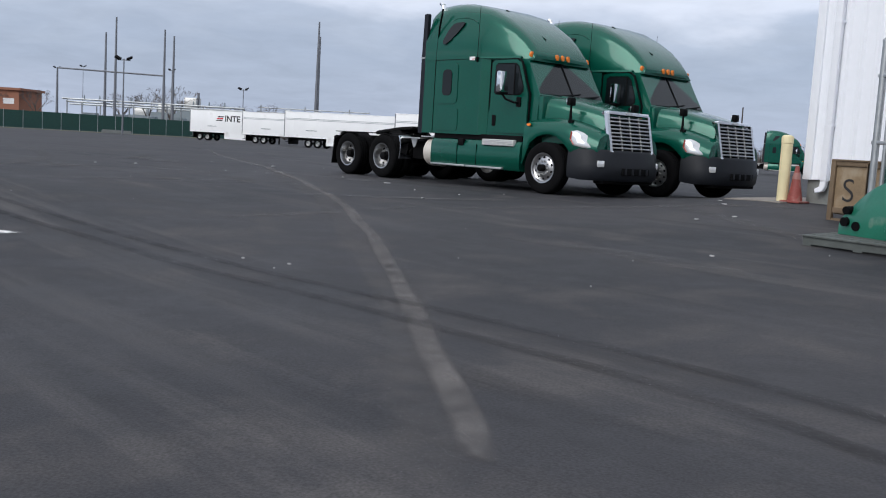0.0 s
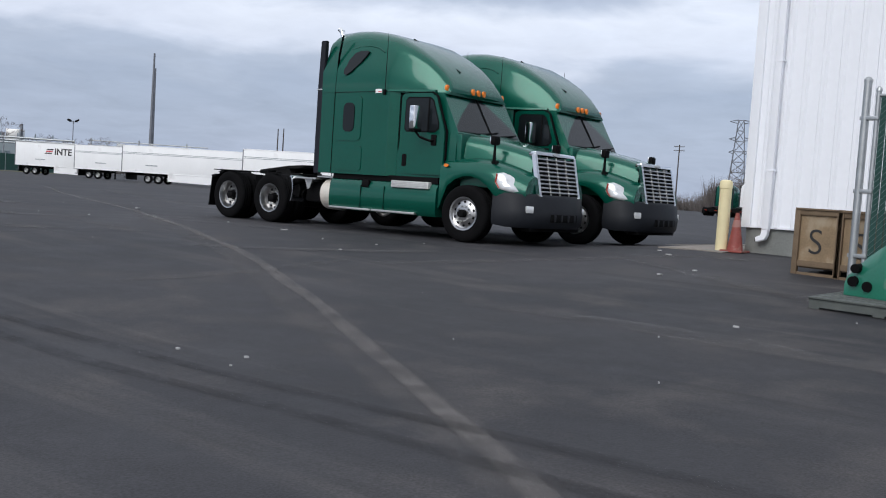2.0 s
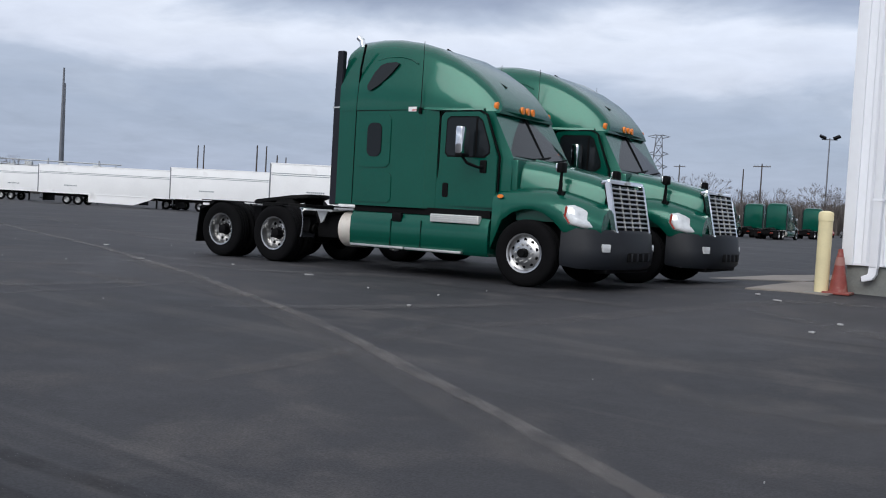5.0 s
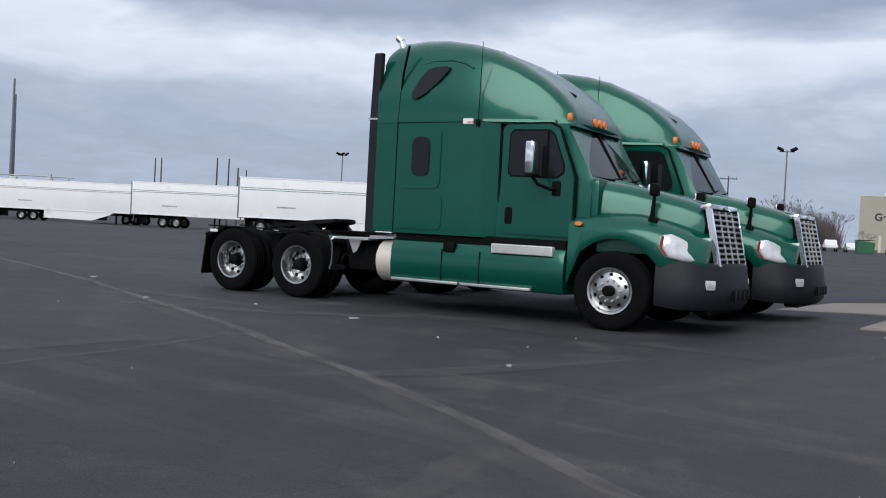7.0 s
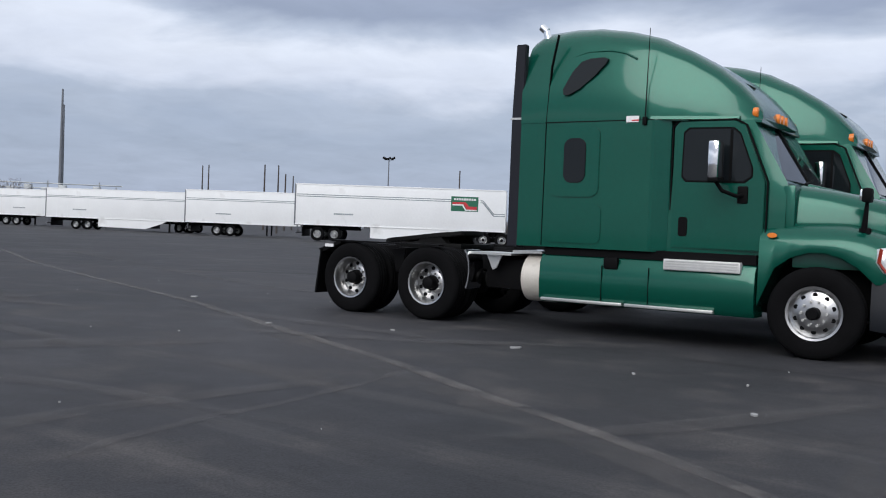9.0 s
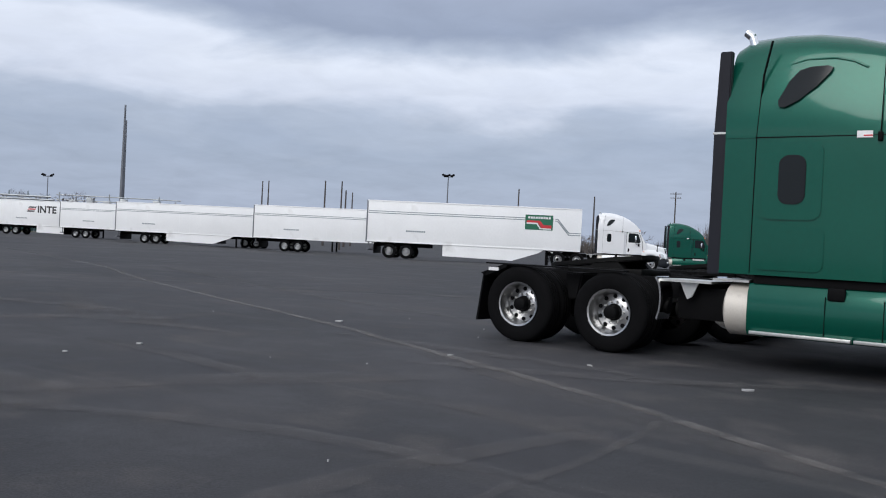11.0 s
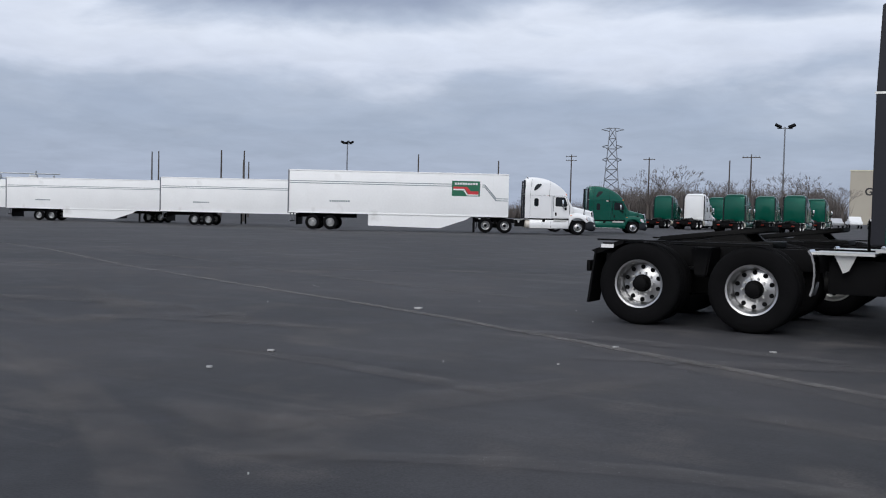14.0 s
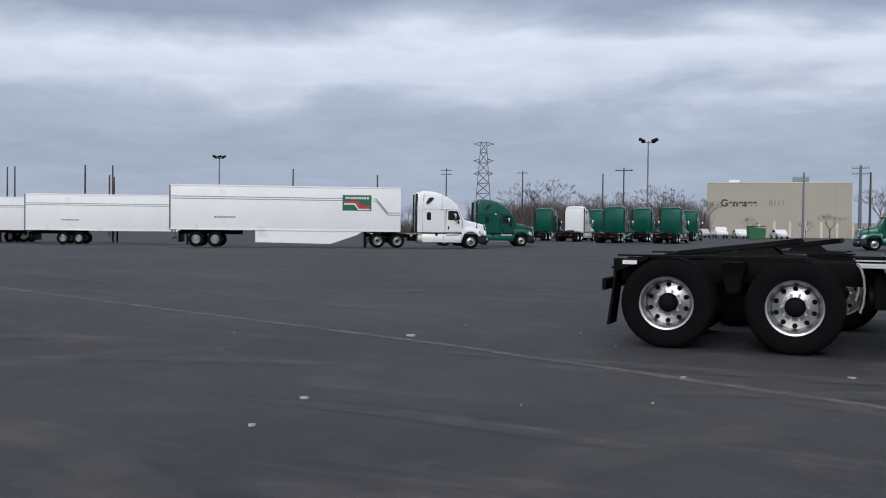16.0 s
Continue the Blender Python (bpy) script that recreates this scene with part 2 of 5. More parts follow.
def worn(name, color, cover, scale=2.5):
    """A thin worn layer with ragged gaps, for seams and rubber marks on the ground."""
    m = mat(name, color, 0.85, 0, 0.25, 4)
    n, l = m.node_tree.nodes, m.node_tree.links
    b, out = n["Principled BSDF"], n["Material Output"]
    clear, mix = n.new("ShaderNodeBsdfTransparent"), n.new("ShaderNodeMixShader")
    t, r, co = n.new("ShaderNodeTexNoise"), n.new("ShaderNodeMapRange"), n.new("ShaderNodeTexCoord")
    uv = n.new("ShaderNodeUVMap")
    sep, edge, mul = n.new("ShaderNodeSeparateXYZ"), n.new("ShaderNodeMapRange"), n.new("ShaderNodeMath")
    l.new(uv.outputs[0], sep.inputs[0])
    edge.inputs["From Min"].default_value, edge.inputs["From Max"].default_value = 0, 0.45
    edge.interpolation_type = "SMOOTHSTEP"
    l.new(sep.outputs["Y"], edge.inputs["Value"])
    t.inputs["Scale"].default_value, t.inputs["Detail"].default_value, t.inputs["Roughness"].default_value = scale, 8, 0.7
    l.new(co.outputs["Object"], t.inputs["Vector"])
    r.inputs["From Min"].default_value, r.inputs["From Max"].default_value = 0.36, 0.64
    r.inputs["To Min"].default_value, r.inputs["To Max"].default_value = 0.12 * cover, cover
    l.new(t.outputs["Fac"], r.inputs["Value"])
    mul.operation = "MULTIPLY"
    l.new(r.outputs[0], mul.inputs[0]), l.new(edge.outputs[0], mul.inputs[1])
    l.new(mul.outputs[0], mix.inputs[0])
    l.new(clear.outputs[0], mix.inputs[1]), l.new(b.outputs[0], mix.inputs[2]), l.new(mix.outputs[0], out.inputs[0])
    return m


SEAM = worn("pale_seam", (0.175, 0.163, 0.157), 0.62)
SEAM_FAINT = worn("faint_dust_streak", (0.135, 0.127, 0.124), 0.28, 2.2)
SKID = worn("rubber_mark", (0.012, 0.012, 0.014), 0.38, 1.8)
LINE_W = worn("worn_white_paint", (0.75, 0.75, 0.74), 1.6, 3)


# ---- mesh helpers ----
def obj(name, bm, material, parent=None, label="", smooth=0.0):
    me = bpy.data.meshes.new(name)
    bmesh.ops.recalc_face_normals(bm, faces=bm.faces)
    if smooth:
        for f in bm.faces:
            f.smooth = True
        for e in bm.edges:
            if len(e.link_faces) == 2 and e.calc_face_angle(0) > radians(smooth):
                e.smooth = False
    bm.to_mesh(me)
    bm.free()
    me.materials.append(material)
    ob = new(name, me)
    if parent:
        ob.parent = parent
    if label:
        ob["label"] = label
    return ob


def part(name, bm, material, parent, label="", smooth=35):
    return obj(name, bm, material, parent, label, smooth)


def thing(name, m, label, category, group="", kind=""):
    ob = new(name)
    ob.matrix_world = m
    return tagged(ob, label, category, group, kind)


def box(bm, x0, x1, y0, y1, z0, z1, bevel=0.0, m=None):
    made = bmesh.ops.create_cube(bm, size=1.0)["verts"]
    for v in made:
        v.co = Vector((x0 + (v.co.x + .5) * (x1 - x0), y0 + (v.co.y + .5) * (y1 - y0), z0 + (v.co.z + .5) * (z1 - z0)))
    if m is not None:
        bmesh.ops.transform(bm, matrix=m, verts=made)
    if bevel:
        es = list({e for v in made for e in v.link_edges})
        bmesh.ops.bevel(bm, geom=es, offset=bevel, segments=2, affect="EDGES", profile=0.6)
    return bm


def bx(*a, **k):
    return box(bmesh.new(), *a, **k)


def rod(bm, a, b, r0, r1=None, seg=12):
    a, b = Vector(a), Vector(b)
    d = b - a
    made = bmesh.ops.create_cone(bm, cap_ends=True, segments=seg, radius1=r0, radius2=r0 if r1 is None else r1, depth=d.length)["verts"]
    q = Vector((0, 0, 1)).rotation_difference(d.normalized()).to_matrix().to_4x4()
    bmesh.ops.transform(bm, matrix=Matrix.Translation((a + b) / 2) @ q, verts=made)
    return bm


def rd(a, b, r0, r1=None, seg=12):
    return rod(bmesh.new(), a, b, r0, r1, seg)


def loft(bm, rings, caps=True):
    vs = [[bm.verts.new(p) for p in ring] for ring in rings]
    k = len(vs[0])
    for a, b in zip(vs, vs[1:]):
        for i in range(k):
            bm.faces.new((a[i], a[(i + 1) % k], b[(i + 1) % k], b[i]))
    if caps:
        bm.faces.new(vs[0]), bm.faces.new(vs[-1])
    return bm


def extrude(pts, y0, y1, bevel=0.0, axis="y", seg=2):
    """A flat outline given a thickness: outline in x, z along y, or in x, y along z."""
    bm = bmesh.new()
    put = (lambda p, d: (p[0], d, p[1])) if axis == "y" else ((lambda p, d: (p[0], p[1], d)) if axis == "z" else (lambda p, d: (d, p[0], p[1])))
    loft(bm, [[put(p, y0) for p in pts], [put(p, y1) for p in pts]])
    bmesh.ops.recalc_face_normals(bm, faces=bm.faces)
    if bevel:
        es = [e for e in bm.edges if len(e.link_faces) == 2 and e.calc_face_angle(0) > radians(28)]
        bmesh.ops.bevel(bm, geom=es, offset=bevel, segments=seg, affect="EDGES", clamp_overlap=True)
    return bm


def rounded(x0, x1, z0, z1, r, n=4):
    pts = []
    for cx, cz, a in ((x1 - r, z1 - r, 0), (x0 + r, z1 - r, 90), (x0 + r, z0 + r, 180), (x1 - r, z0 + r, 270)):
        for i in range(n + 1):
            t = radians(a + 90 * i / n)
            pts.append((cx + r * math.cos(t), cz + r * math.sin(t)))
    return pts


def lathe(profile, seg=32, cap=False):
    """Profile of (radius, y) turned round the y axis."""
    bm = bmesh.new()
    rings = [[(r * math.cos(2 * math.pi * i / seg), y, r * math.sin(2 * math.pi * i / seg)) for i in range(seg)] for r, y in profile]
    return loft(bm, rings, caps=cap)


def curve(bm, pts, r, seg=8):
    pts = [Vector(p) for p in pts]
    for a, b in zip(pts, pts[1:]):
        rod(bm, a, b, r, r, seg)
    return bm


def text(body, size, material, m, parent, name="lettering", bold=0.0, label=""):
    c = bpy.data.curves.new(name, "FONT")
    c.body, c.size, c.offset, c.extrude = body, size, bold, 0.004
    tmp = bpy.data.objects.new(name, c)
    scene.collection.objects.link(tmp)
    me = bpy.data.meshes.new_from_object(tmp.evaluated_get(bpy.context.evaluated_depsgraph_get()))
    bpy.data.objects.remove(tmp)
    me.materials.clear()
    me.materials.append(material)
    ob = new(name, me)
    ob.parent = parent
    ob.matrix_local = m
    if label:
        ob["label"] = label
    return ob


# ---- ground ----
def smooth_step(v):
    v = min(1, max(0, v))
    return v * v * (3 - 2 * v)


def near_rise(x, y):
    """The yard falls away in front of the tractors and climbs a little to the building."""
    if y > 0:
        return smooth_step((x - 6) / 3) * smooth_step((70 - y) / 40) * 0.2 * math.tanh(0.45 * y)
    return -smooth_step(x / 11) * 0.5 * math.tanh(-0.105 * y)


def rise(x, y):
    """The yard climbs slightly towards the far row of tractors."""
    s = min(1, max(0, (x + 75) / 40))
    s = s * s * (3 - 2 * s)
    k = min(1, max(0, (-22 - x) / 45))
    return 0.0062 * max(0.0, min(y, 200.0) - 66) * s - 0.36 * k * k * (3 - 2 * k) + near_rise(x, y)


def ground():
    bm = bmesh.new()
    xs = [-2600, -900, -400, -250] + list(range(-180, -12, 6)) + list(range(-12, 26)) + list(range(26, 61, 6)) + [120, 300, 900, 2600]
    ys = [-2600, -900, -300, -100, -50, -36] + list(range(-24, 12)) + list(range(12, 211, 6)) + [300, 500, 900, 2600]
    vs = [[bm.verts.new((x, y, rise(x, y))) for x in xs] for y in ys]
    for j in range(len(ys) - 1):
        for i in range(len(xs) - 1):
            bm.faces.new((vs[j][i], vs[j][i + 1], vs[j + 1][i + 1], vs[j + 1][i]))
    return tagged(obj("ground", bm, ASPHALT), "dark worn asphalt yard with tyre marks and pale streaks", "asphalt yard", kind="structure")


ground()


def ribbon(name, pts, width, material, label, z=0.004, wobble=0.05):
    """A long mark on the ground, following a smooth line."""
    P = [Vector((*p, 0)) for p in pts]
    line = []
    for i in range(len(P) - 1):
        p0, p1, p2, p3 = P[max(0, i - 1)], P[i], P[i + 1], P[min(len(P) - 1, i + 2)]
        k = max(4, int((p2 - p1).length / 0.5))
        for s in range(k):
            t = s / k
            line.append(0.5 * (2 * p1 + (p2 - p0) * t + (2 * p0 - 5 * p1 + 4 * p2 - p3) * t * t + (3 * p1 - p0 - 3 * p2 + p3) * t ** 3))
    line.append(P[-1])
    bm = bmesh.new()
    uv = bm.loops.layers.uv.new("UVMap")
    rows = []
    for i, p in enumerate(line):
        d = (line[min(i + 1, len(line) - 1)] - line[max(i - 1, 0)]).normalized()
        nrm = Vector((-d.y, d.x, 0))
        p = p + nrm * wobble * noise.noise((i * 0.35, width * 9, z * 900))
        w = width * (0.75 + 0.5 * abs(noise.noise((i * 0.21, 3.3, width))))
        flat = [p + nrm * w * k for k in (-0.5, 0, 0.5)]
        rows.append([bm.verts.new((q.x, q.y, z + 0.003 + rise(q.x, q.y))) for q in flat])
    for i, (a, b) in enumerate(zip(rows, rows[1:])):
        for k in (0, 1):
            f = bm.faces.new((a[k], a[k + 1], b[k + 1], b[k]))
            for lo, v in zip(f.loops, ((k, i), (k + 1, i), (k + 1, i + 1), (k, i + 1))):
                end = min(v[1], len(rows) - 1 - v[1])
                lo[uv].uv = (v[1] * 0.1, (1.0 if v[0] == 1 else 0.0) * min(1, end / 3))
    ob = obj(name, bm, material)
    return tagged(ob, label, "ground mark", kind="structure")

# ---- tractors ----
def section(x, zb, zt, half, r, lean=0.0, n=5):
    """A cross-section at x: flat bottom, upright sides, rounded shoulders. lean: how far the shoulders draw in."""
    pts = [(x, -half, zb), (x, -half, zb + (zt - zb - r) * 0.5)]
    for i in range(n + 1):
        a = math.pi - math.pi / 2 * i / n
        pts.append((x, -(half - lean) + r * 1.25 + r * 1.25 * math.cos(a), zt - r + r * math.sin(a)))
    return pts + [(x, -p[1], p[2]) for p in reversed(pts)]


def tyre(name, parent, x, y, z, width, front, side):
    w = width / 2
    prof = [(0.295, -w * 0.86), (0.335, -w), (0.40, -w * 1.03), (0.455, -w * 1.0), (0.488, -w * 0.9), (0.505, -w * 0.74)]
    for g in (-0.45, 0.0, 0.45):
        prof += [(0.51, w * (g - 0.13)), (0.497, w * (g - 0.1)), (0.497, w * (g + 0.1)), (0.51, w * (g + 0.13))]
    prof += [(0.505, w * 0.74), (0.488, w * 0.9), (0.455, w), (0.40, w * 1.03), (0.335, w), (0.295, w * 0.86)]
    ob = part(name, lathe(prof, 40), RUBBER, parent, smooth=50)
    ob.matrix_local = pose(x, y, z, 0, 0, 0 if side < 0 else 180)
    return ob


def wheel(parent, x, side, kind):
    """kind: front (single, convex rim) or rear (twin tyres, deep dished rim). side: -1 right, 1 left."""
    z = 0.51
    if kind == "front":
        t = tyre("wheel", parent, x, side * 1.06, z, 0.28, True, side)
        rim = [(0.295, -0.125), (0.30, -0.14), (0.275, -0.135), (0.262, -0.10), (0.24, -0.085), (0.165, -0.115), (0.15, -0.12), (0.0001, -0.12)]
        hub = [(0.0001, -0.235), (0.055, -0.235), (0.068, -0.22), (0.072, -0.12)]
        ring, hole_y, nut_r, hole_r, nut_y = 0.205, -0.098, 0.135, 0.026, -0.125
        hubm = BLACK
    else:
        t = tyre("wheel", parent, x, side * 1.08, z, 0.27, False, side)
        t2 = tyre("inner_tyre", t, 0, 0.32, 0, 0.27, False, -1)
        rim = [(0.295, -0.12), (0.30, -0.135), (0.278, -0.13), (0.268, -0.09), (0.255, -0.06), (0.25, 0.03), (0.235, 0.05), (0.16, 0.035), (0.15, 0.03), (0.0001, 0.03)]
        hub = [(0.0001, -0.115), (0.06, -0.115), (0.085, -0.10), (0.09, 0.0), (0.11, 0.01), (0.11, 0.03)]
        ring, hole_y, nut_r, hole_r, nut_y = 0.205, 0.040, 0.137, 0.028, 0.022
        hubm = BLACK
    r = t
    part("rim", lathe(rim, 40), ALU, t, "polished aluminium rim", 30)
    part("hub", lathe(hub, 20), hubm, t, "black hub cap")
    hole_me = nut_me = None
    for i in range(10):
        a = 2 * math.pi * (i + .5) / 10
        if hole_me is None:
            hole_me = obj("hand_hole", rd((0, hole_y - 0.006, 0), (0, hole_y + 0.02, 0), hole_r, hole_r, 12), BLACK, r)
            nut_me = obj("wheel_nut", rd((0, nut_y, 0), (0, nut_y - 0.035, 0), 0.017, 0.014, 6), ALU_DULL, r)
            h, n = hole_me, nut_me
        else:
            h, n = new("hand_hole", hole_me.data), new("wheel_nut", nut_me.data)
            h.parent = n.parent = r
        h.location = (ring * math.cos(a), 0, ring * math.sin(a))
        n.location = (nut_r * math.cos(a + .314), 0, nut_r * math.sin(a + .314))
    return t


ROOF = ((2.05, 3.84), (2.20, 3.93), (2.60, 3.955), (2.95, 3.94), (3.35, 3.87), (3.75, 3.75), (4.15, 3.55), (4.50, 3.33), (4.75, 3.12), (4.92, 2.93), (5.00, 2.80), (5.02, 2.70))


def tractor(m, paint, label, group="", near=True, full=True):
    T = thing("tractor_truck", m, label, "truck", group)
    S = (-1, 1)
    # roof cap
    rings = []
    for x, z in ROOF:
        t = max(0, (x - 3.3) / 1.7)
        half = 1.20 - 0.30 * t ** 1.6
        r = 0.34 * (1 - 0.55 * t)
        rings.append(section(x, 2.685 - 0.03 * t, max(z, 2.72), half, min(r, max(0.02, (z - 2.685) * 0.8)), 0.05 + 0.10 * (1 - t)))
    part("roof_cap", loft(bmesh.new(), rings), paint, T, smooth=40)
    # sleeper and cab shell
    shell = []
    for x, half, zt in ((2.05, 1.19, 2.69), (3.80, 1.20, 2.69), (3.86, 1.19, 2.69), (4.02, 1.09, 2.69), (4.95, 1.05, 2.68), (5.15, 1.03, 2.32), (5.36, 1.02, 1.95)):
        lean = 0.0 if x < 3.9 else 0.10 * (zt - 1.5) / 1.2
        shell.append([(x, -half, 1.10), (x, -half, 1.55), (x, -half + lean * .3, 2.0 if zt > 2.1 else 1.75), (x, -half + lean, zt),
                      (x, half - lean, zt), (x, half - lean * .3, 2.0 if zt > 2.1 else 1.75), (x, half, 1.55), (x, half, 1.10)])
    part("cab_shell", loft(bmesh.new(), shell), paint, T, smooth=25)
    # cowl between cab and hood
    part("cowl", bx(5.30, 5.46, -1.0, 1.0, 1.10, 1.93, bevel=0.04), paint, T)
    # hood
    hood = []
    for x, zt, half, r in ((5.44, 1.945, 0.93, 0.22), (5.75, 1.90, 0.88, 0.22), (6.10, 1.83, 0.80, 0.22), (6.45, 1.74, 0.72, 0.20), (6.66, 1.67, 0.67, 0.18), (6.74, 1.61, 0.64, 0.14)):
        hood.append(section(x, 1.00, zt, half, r, 0.06))
    part("hood", loft(bmesh.new(), hood), paint, T, smooth=40)
    part("hood_ridge", loft(bmesh.new(), [section(5.46, 1.93, 1.975, 0.50, 0.03, 0.05), section(6.64, 1.64, 1.70, 0.42, 0.03, 0.05)]), paint, T, smooth=40)
    # fenders
    for s in S:
        rings = []
        for k in range(11):
            x = 5.12 + (6.86 - 5.12) * k / 10
            top = 1.50 - 0.02 * (x - 5.6) ** 2 if x < 5.9 else 1.50 - 0.30 * (x - 5.9) ** 1.35
            out = 1.13 if x < 6.3 else 1.13 - 0.42 * (x - 6.3) ** 1.3
            d = abs(x - 5.75)
            arch = 0.55 + math.sqrt(max(0, 0.63 ** 2 - d * d)) if d < 0.63 else 0.86
            arch = max(arch, 0.86) if x > 5.75 else max(arch, 0.55)
            arch = min(arch, top - 0.1)
            rings.append([(x, s * out, arch), (x, s * (out + 0.012), arch + 0.05), (x, s * out, top - 0.22), (x, s * (out - 0.06), top - 0.09), (x, s * (out - 0.20), top), (x, s * 0.55, top + 0.06), (x, s * 0.55, arch), (x, s * (out - 0.1), arch)])
        part("fender", loft(bmesh.new(), rings), paint, T, smooth=40)
        part("wheel_well", extrude([(5.15, 0.5), (5.15, 1.1), (5.5, 1.16), (6.0, 1.16), (6.4, 0.9), (6.4, 0.5)], s * 0.5, s * 0.62), BLACK, T)
    # bumper: wraps round the nose
    plan = [(6.30, -1.12), (6.62, -1.11), (6.85, -0.99), (6.99, -0.74), (7.06, -0.40), (7.08, 0), (7.06, 0.40), (6.99, 0.74), (6.85, 0.99), (6.62, 1.11), (6.30, 1.12)]
    bm = bmesh.new()
    levels = ((0.34, -0.05), (0.40, 0.0), (0.62, 0.02), (0.66, 0.0), (0.88, -0.02), (0.93, -0.06))
    loft(bm, [[(x + (d if x > 6.4 else 0), y * (1 + d * 0.4), z + (0.03 if x < 6.5 and z < 0.5 else 0)) for x, y in plan] for z, d in levels])
    B = part("bumper", bm, PLASTIC, T, "dark grey plastic bumper", 40)
    part("bumper_inlet", bx(7.04, 7.10, -0.42, 0.42, 0.46, 0.60, bevel=0.02), BLACK, B)
    part("skid_lip", bx(6.70, 6.92, -0.80, 0.80, 0.28, 0.36, bevel=0.03), BLACK, B)
    for k in range(4):
        part("inlet_bar", bx(7.095, 7.11, -0.36 + k * 0.22, -0.30 + k * 0.22, 0.47, 0.59, bevel=0.005), PLASTIC, B)
    for s in S:
        f = part("fog_lamp", bx(6.90, 6.955, s * 0.87 - 0.07, s * 0.87 + 0.07, 0.60, 0.72, bevel=0.015, m=None), LENS, B, "clear fog lamp")
        f.matrix_local = Matrix.Translation((6.9, s * 0.87, 0)) @ pose(0, 0, 0, 0, 0, -s * -30) @ Matrix.Translation((-6.9, -s * 0.87, 0))
    # grille: leaning chrome frame, slats and uprights
    lean = Matrix.Translation((6.74, 0, 1.60)) @ pose(0, 0, 0, 0, -12, 0)
    G = part("grille", bx(-0.04, 0.05, -0.60, 0.60, -0.71, -0.02, bevel=0.02, m=lean), BLACK, T, "chrome framed grille")
    for s in S:
        part("grille_frame", extrude(rounded(-0.035, 0.035, -0.75, 0.03, 0.03), 0, 0.07), CHROME, G).matrix_local = lean @ Matrix.Translation((0.05, s * 0.64, 0)) @ pose(0, 0, 0, 0, 0, 0 if s > 0 else 180) @ Matrix.Translation((0, -0.035, 0))
    part("grille_frame", bx(-0.06, 0.09, -0.66, 0.66, 0.0, 0.075, bevel=0.03, m=lean), CHROME, G)
    part("grille_frame", bx(0.0, 0.09, -0.64, 0.64, -0.765, -0.71, bevel=0.02, m=lean), CHROME, G)
    for k in range(9):
        z = -0.06 - 0.073 * k
        part("grille_bar", bx(0.045, 0.085, -0.60, 0.60, z - 0.017, z + 0.011, bevel=0.008 if near else 0, m=lean), ALU, G)
    for y in (-0.3, 0.0, 0.3):
        part("grille_upright", bx(0.07, 0.092, y - 0.005, y + 0.005, -0.71, -0.02, m=lean), ALU_DULL, G)
    part("badge", extrude([(0.10 * math.cos(a * .5236), 0.03 * math.sin(a * .5236)) for a in range(12)], 0, 0.012, axis="x"), ALU_DULL, G).matrix_local = lean @ Matrix.Translation((0.09, 0, 0.035))
    for s in S:
        # headlight
        A = [Vector(v) for v in ((6.36, 1.135, 1.25), (6.34, 1.14, 1.10), (6.42, 1.13, 0.99), (6.62, 1.06, 0.94), (6.80, 0.90, 0.92), (6.84, 0.80, 0.93), (6.82, 0.78, 1.00), (6.74, 0.84, 1.12), (6.60, 0.95, 1.21), (6.46, 1.07, 1.27))]
        bm = bmesh.new()
        c = sum(A, Vector()) / len(A)
        nrm = Vector((0.62, 0.76, 0.12)).normalized()
        loft(bm, [[Vector((p.x, p.y * s, p.z)) for p in ring] for ring in ([p - nrm * .06 for p in A], [p + nrm * 0.012 for p in A], [c + (p - c) * 0.8 + nrm * 0.045 for p in A], [c + (p - c) * 0.3 + nrm * 0.06 for p in A])])
        H = part("headlight", bm, LENS, T, "clear headlight with red edge", 60)
        bm = bmesh.new()
        E = [A[0], A[1], A[2], c + (A[2] - c) * 0.88, c + (A[1] - c) * 0.88, c + (A[0] - c) * 0.88]
        loft(bm, [[Vector((p.x, p.y * s, p.z)) + Vector((nrm.x, nrm.y * s, nrm.z)) * o for p in E] for o in (0.0, 0.028)])
        part("turn_lens", bm, RED, H, "red edge lens")
        # windows and doors
        yo = s * 1.005
        D = part("door", extrude([(4.07, 1.16), (5.14, 1.16), (5.14, 1.96), (4.90, 2.585), (4.78, 2.66), (4.13, 2.66), (4.07, 2.60)], s * 1.06, s * 1.095, 0.008), paint, T)
        part("door_seam", extrude([(4.05, 1.15), (4.055, 1.15), (4.055, 2.6), (4.12, 2.67), (4.78, 2.67), (4.90, 2.60), (5.16, 1.95), (5.16, 1.15), (5.172, 1.15), (5.172, 1.96), (4.91, 2.62), (4.79, 2.686), (4.11, 2.686), (4.04, 2.61), (4.04, 1.15)], s * 1.04, s * 1.085), BLACK, D)
        win = [(4.19, 2.02), (4.24, 1.965), (4.90, 1.955), (4.985, 2.02), (4.985, 2.12), (4.84, 2.50), (4.76, 2.565), (4.26, 2.57), (4.20, 2.52)]
        c = (4.58, 2.26)
        part("window_seal", extrude([(c[0] + (x - c[0]) * 1.05, c[1] + (z - c[1]) * 1.07) for x, z in win], s * 1.08, s * 1.099, 0.004), BLACK, D)
        part("window_pane", extrude(win, s * 1.08, s * 1.103, 0.003), GLASS, D, "dark side window")
        part("window_divider", bx(4.735, 4.765, min(s * 1.09, s * 1.109), max(s * 1.09, s * 1.109), 1.97, 2.56), BLACK, D)
        part("door_handle", extrude(rounded(4.16, 4.27, 1.30, 1.53, 0.03), s * 1.07, s * 1.105, 0.006), BLACK, D)
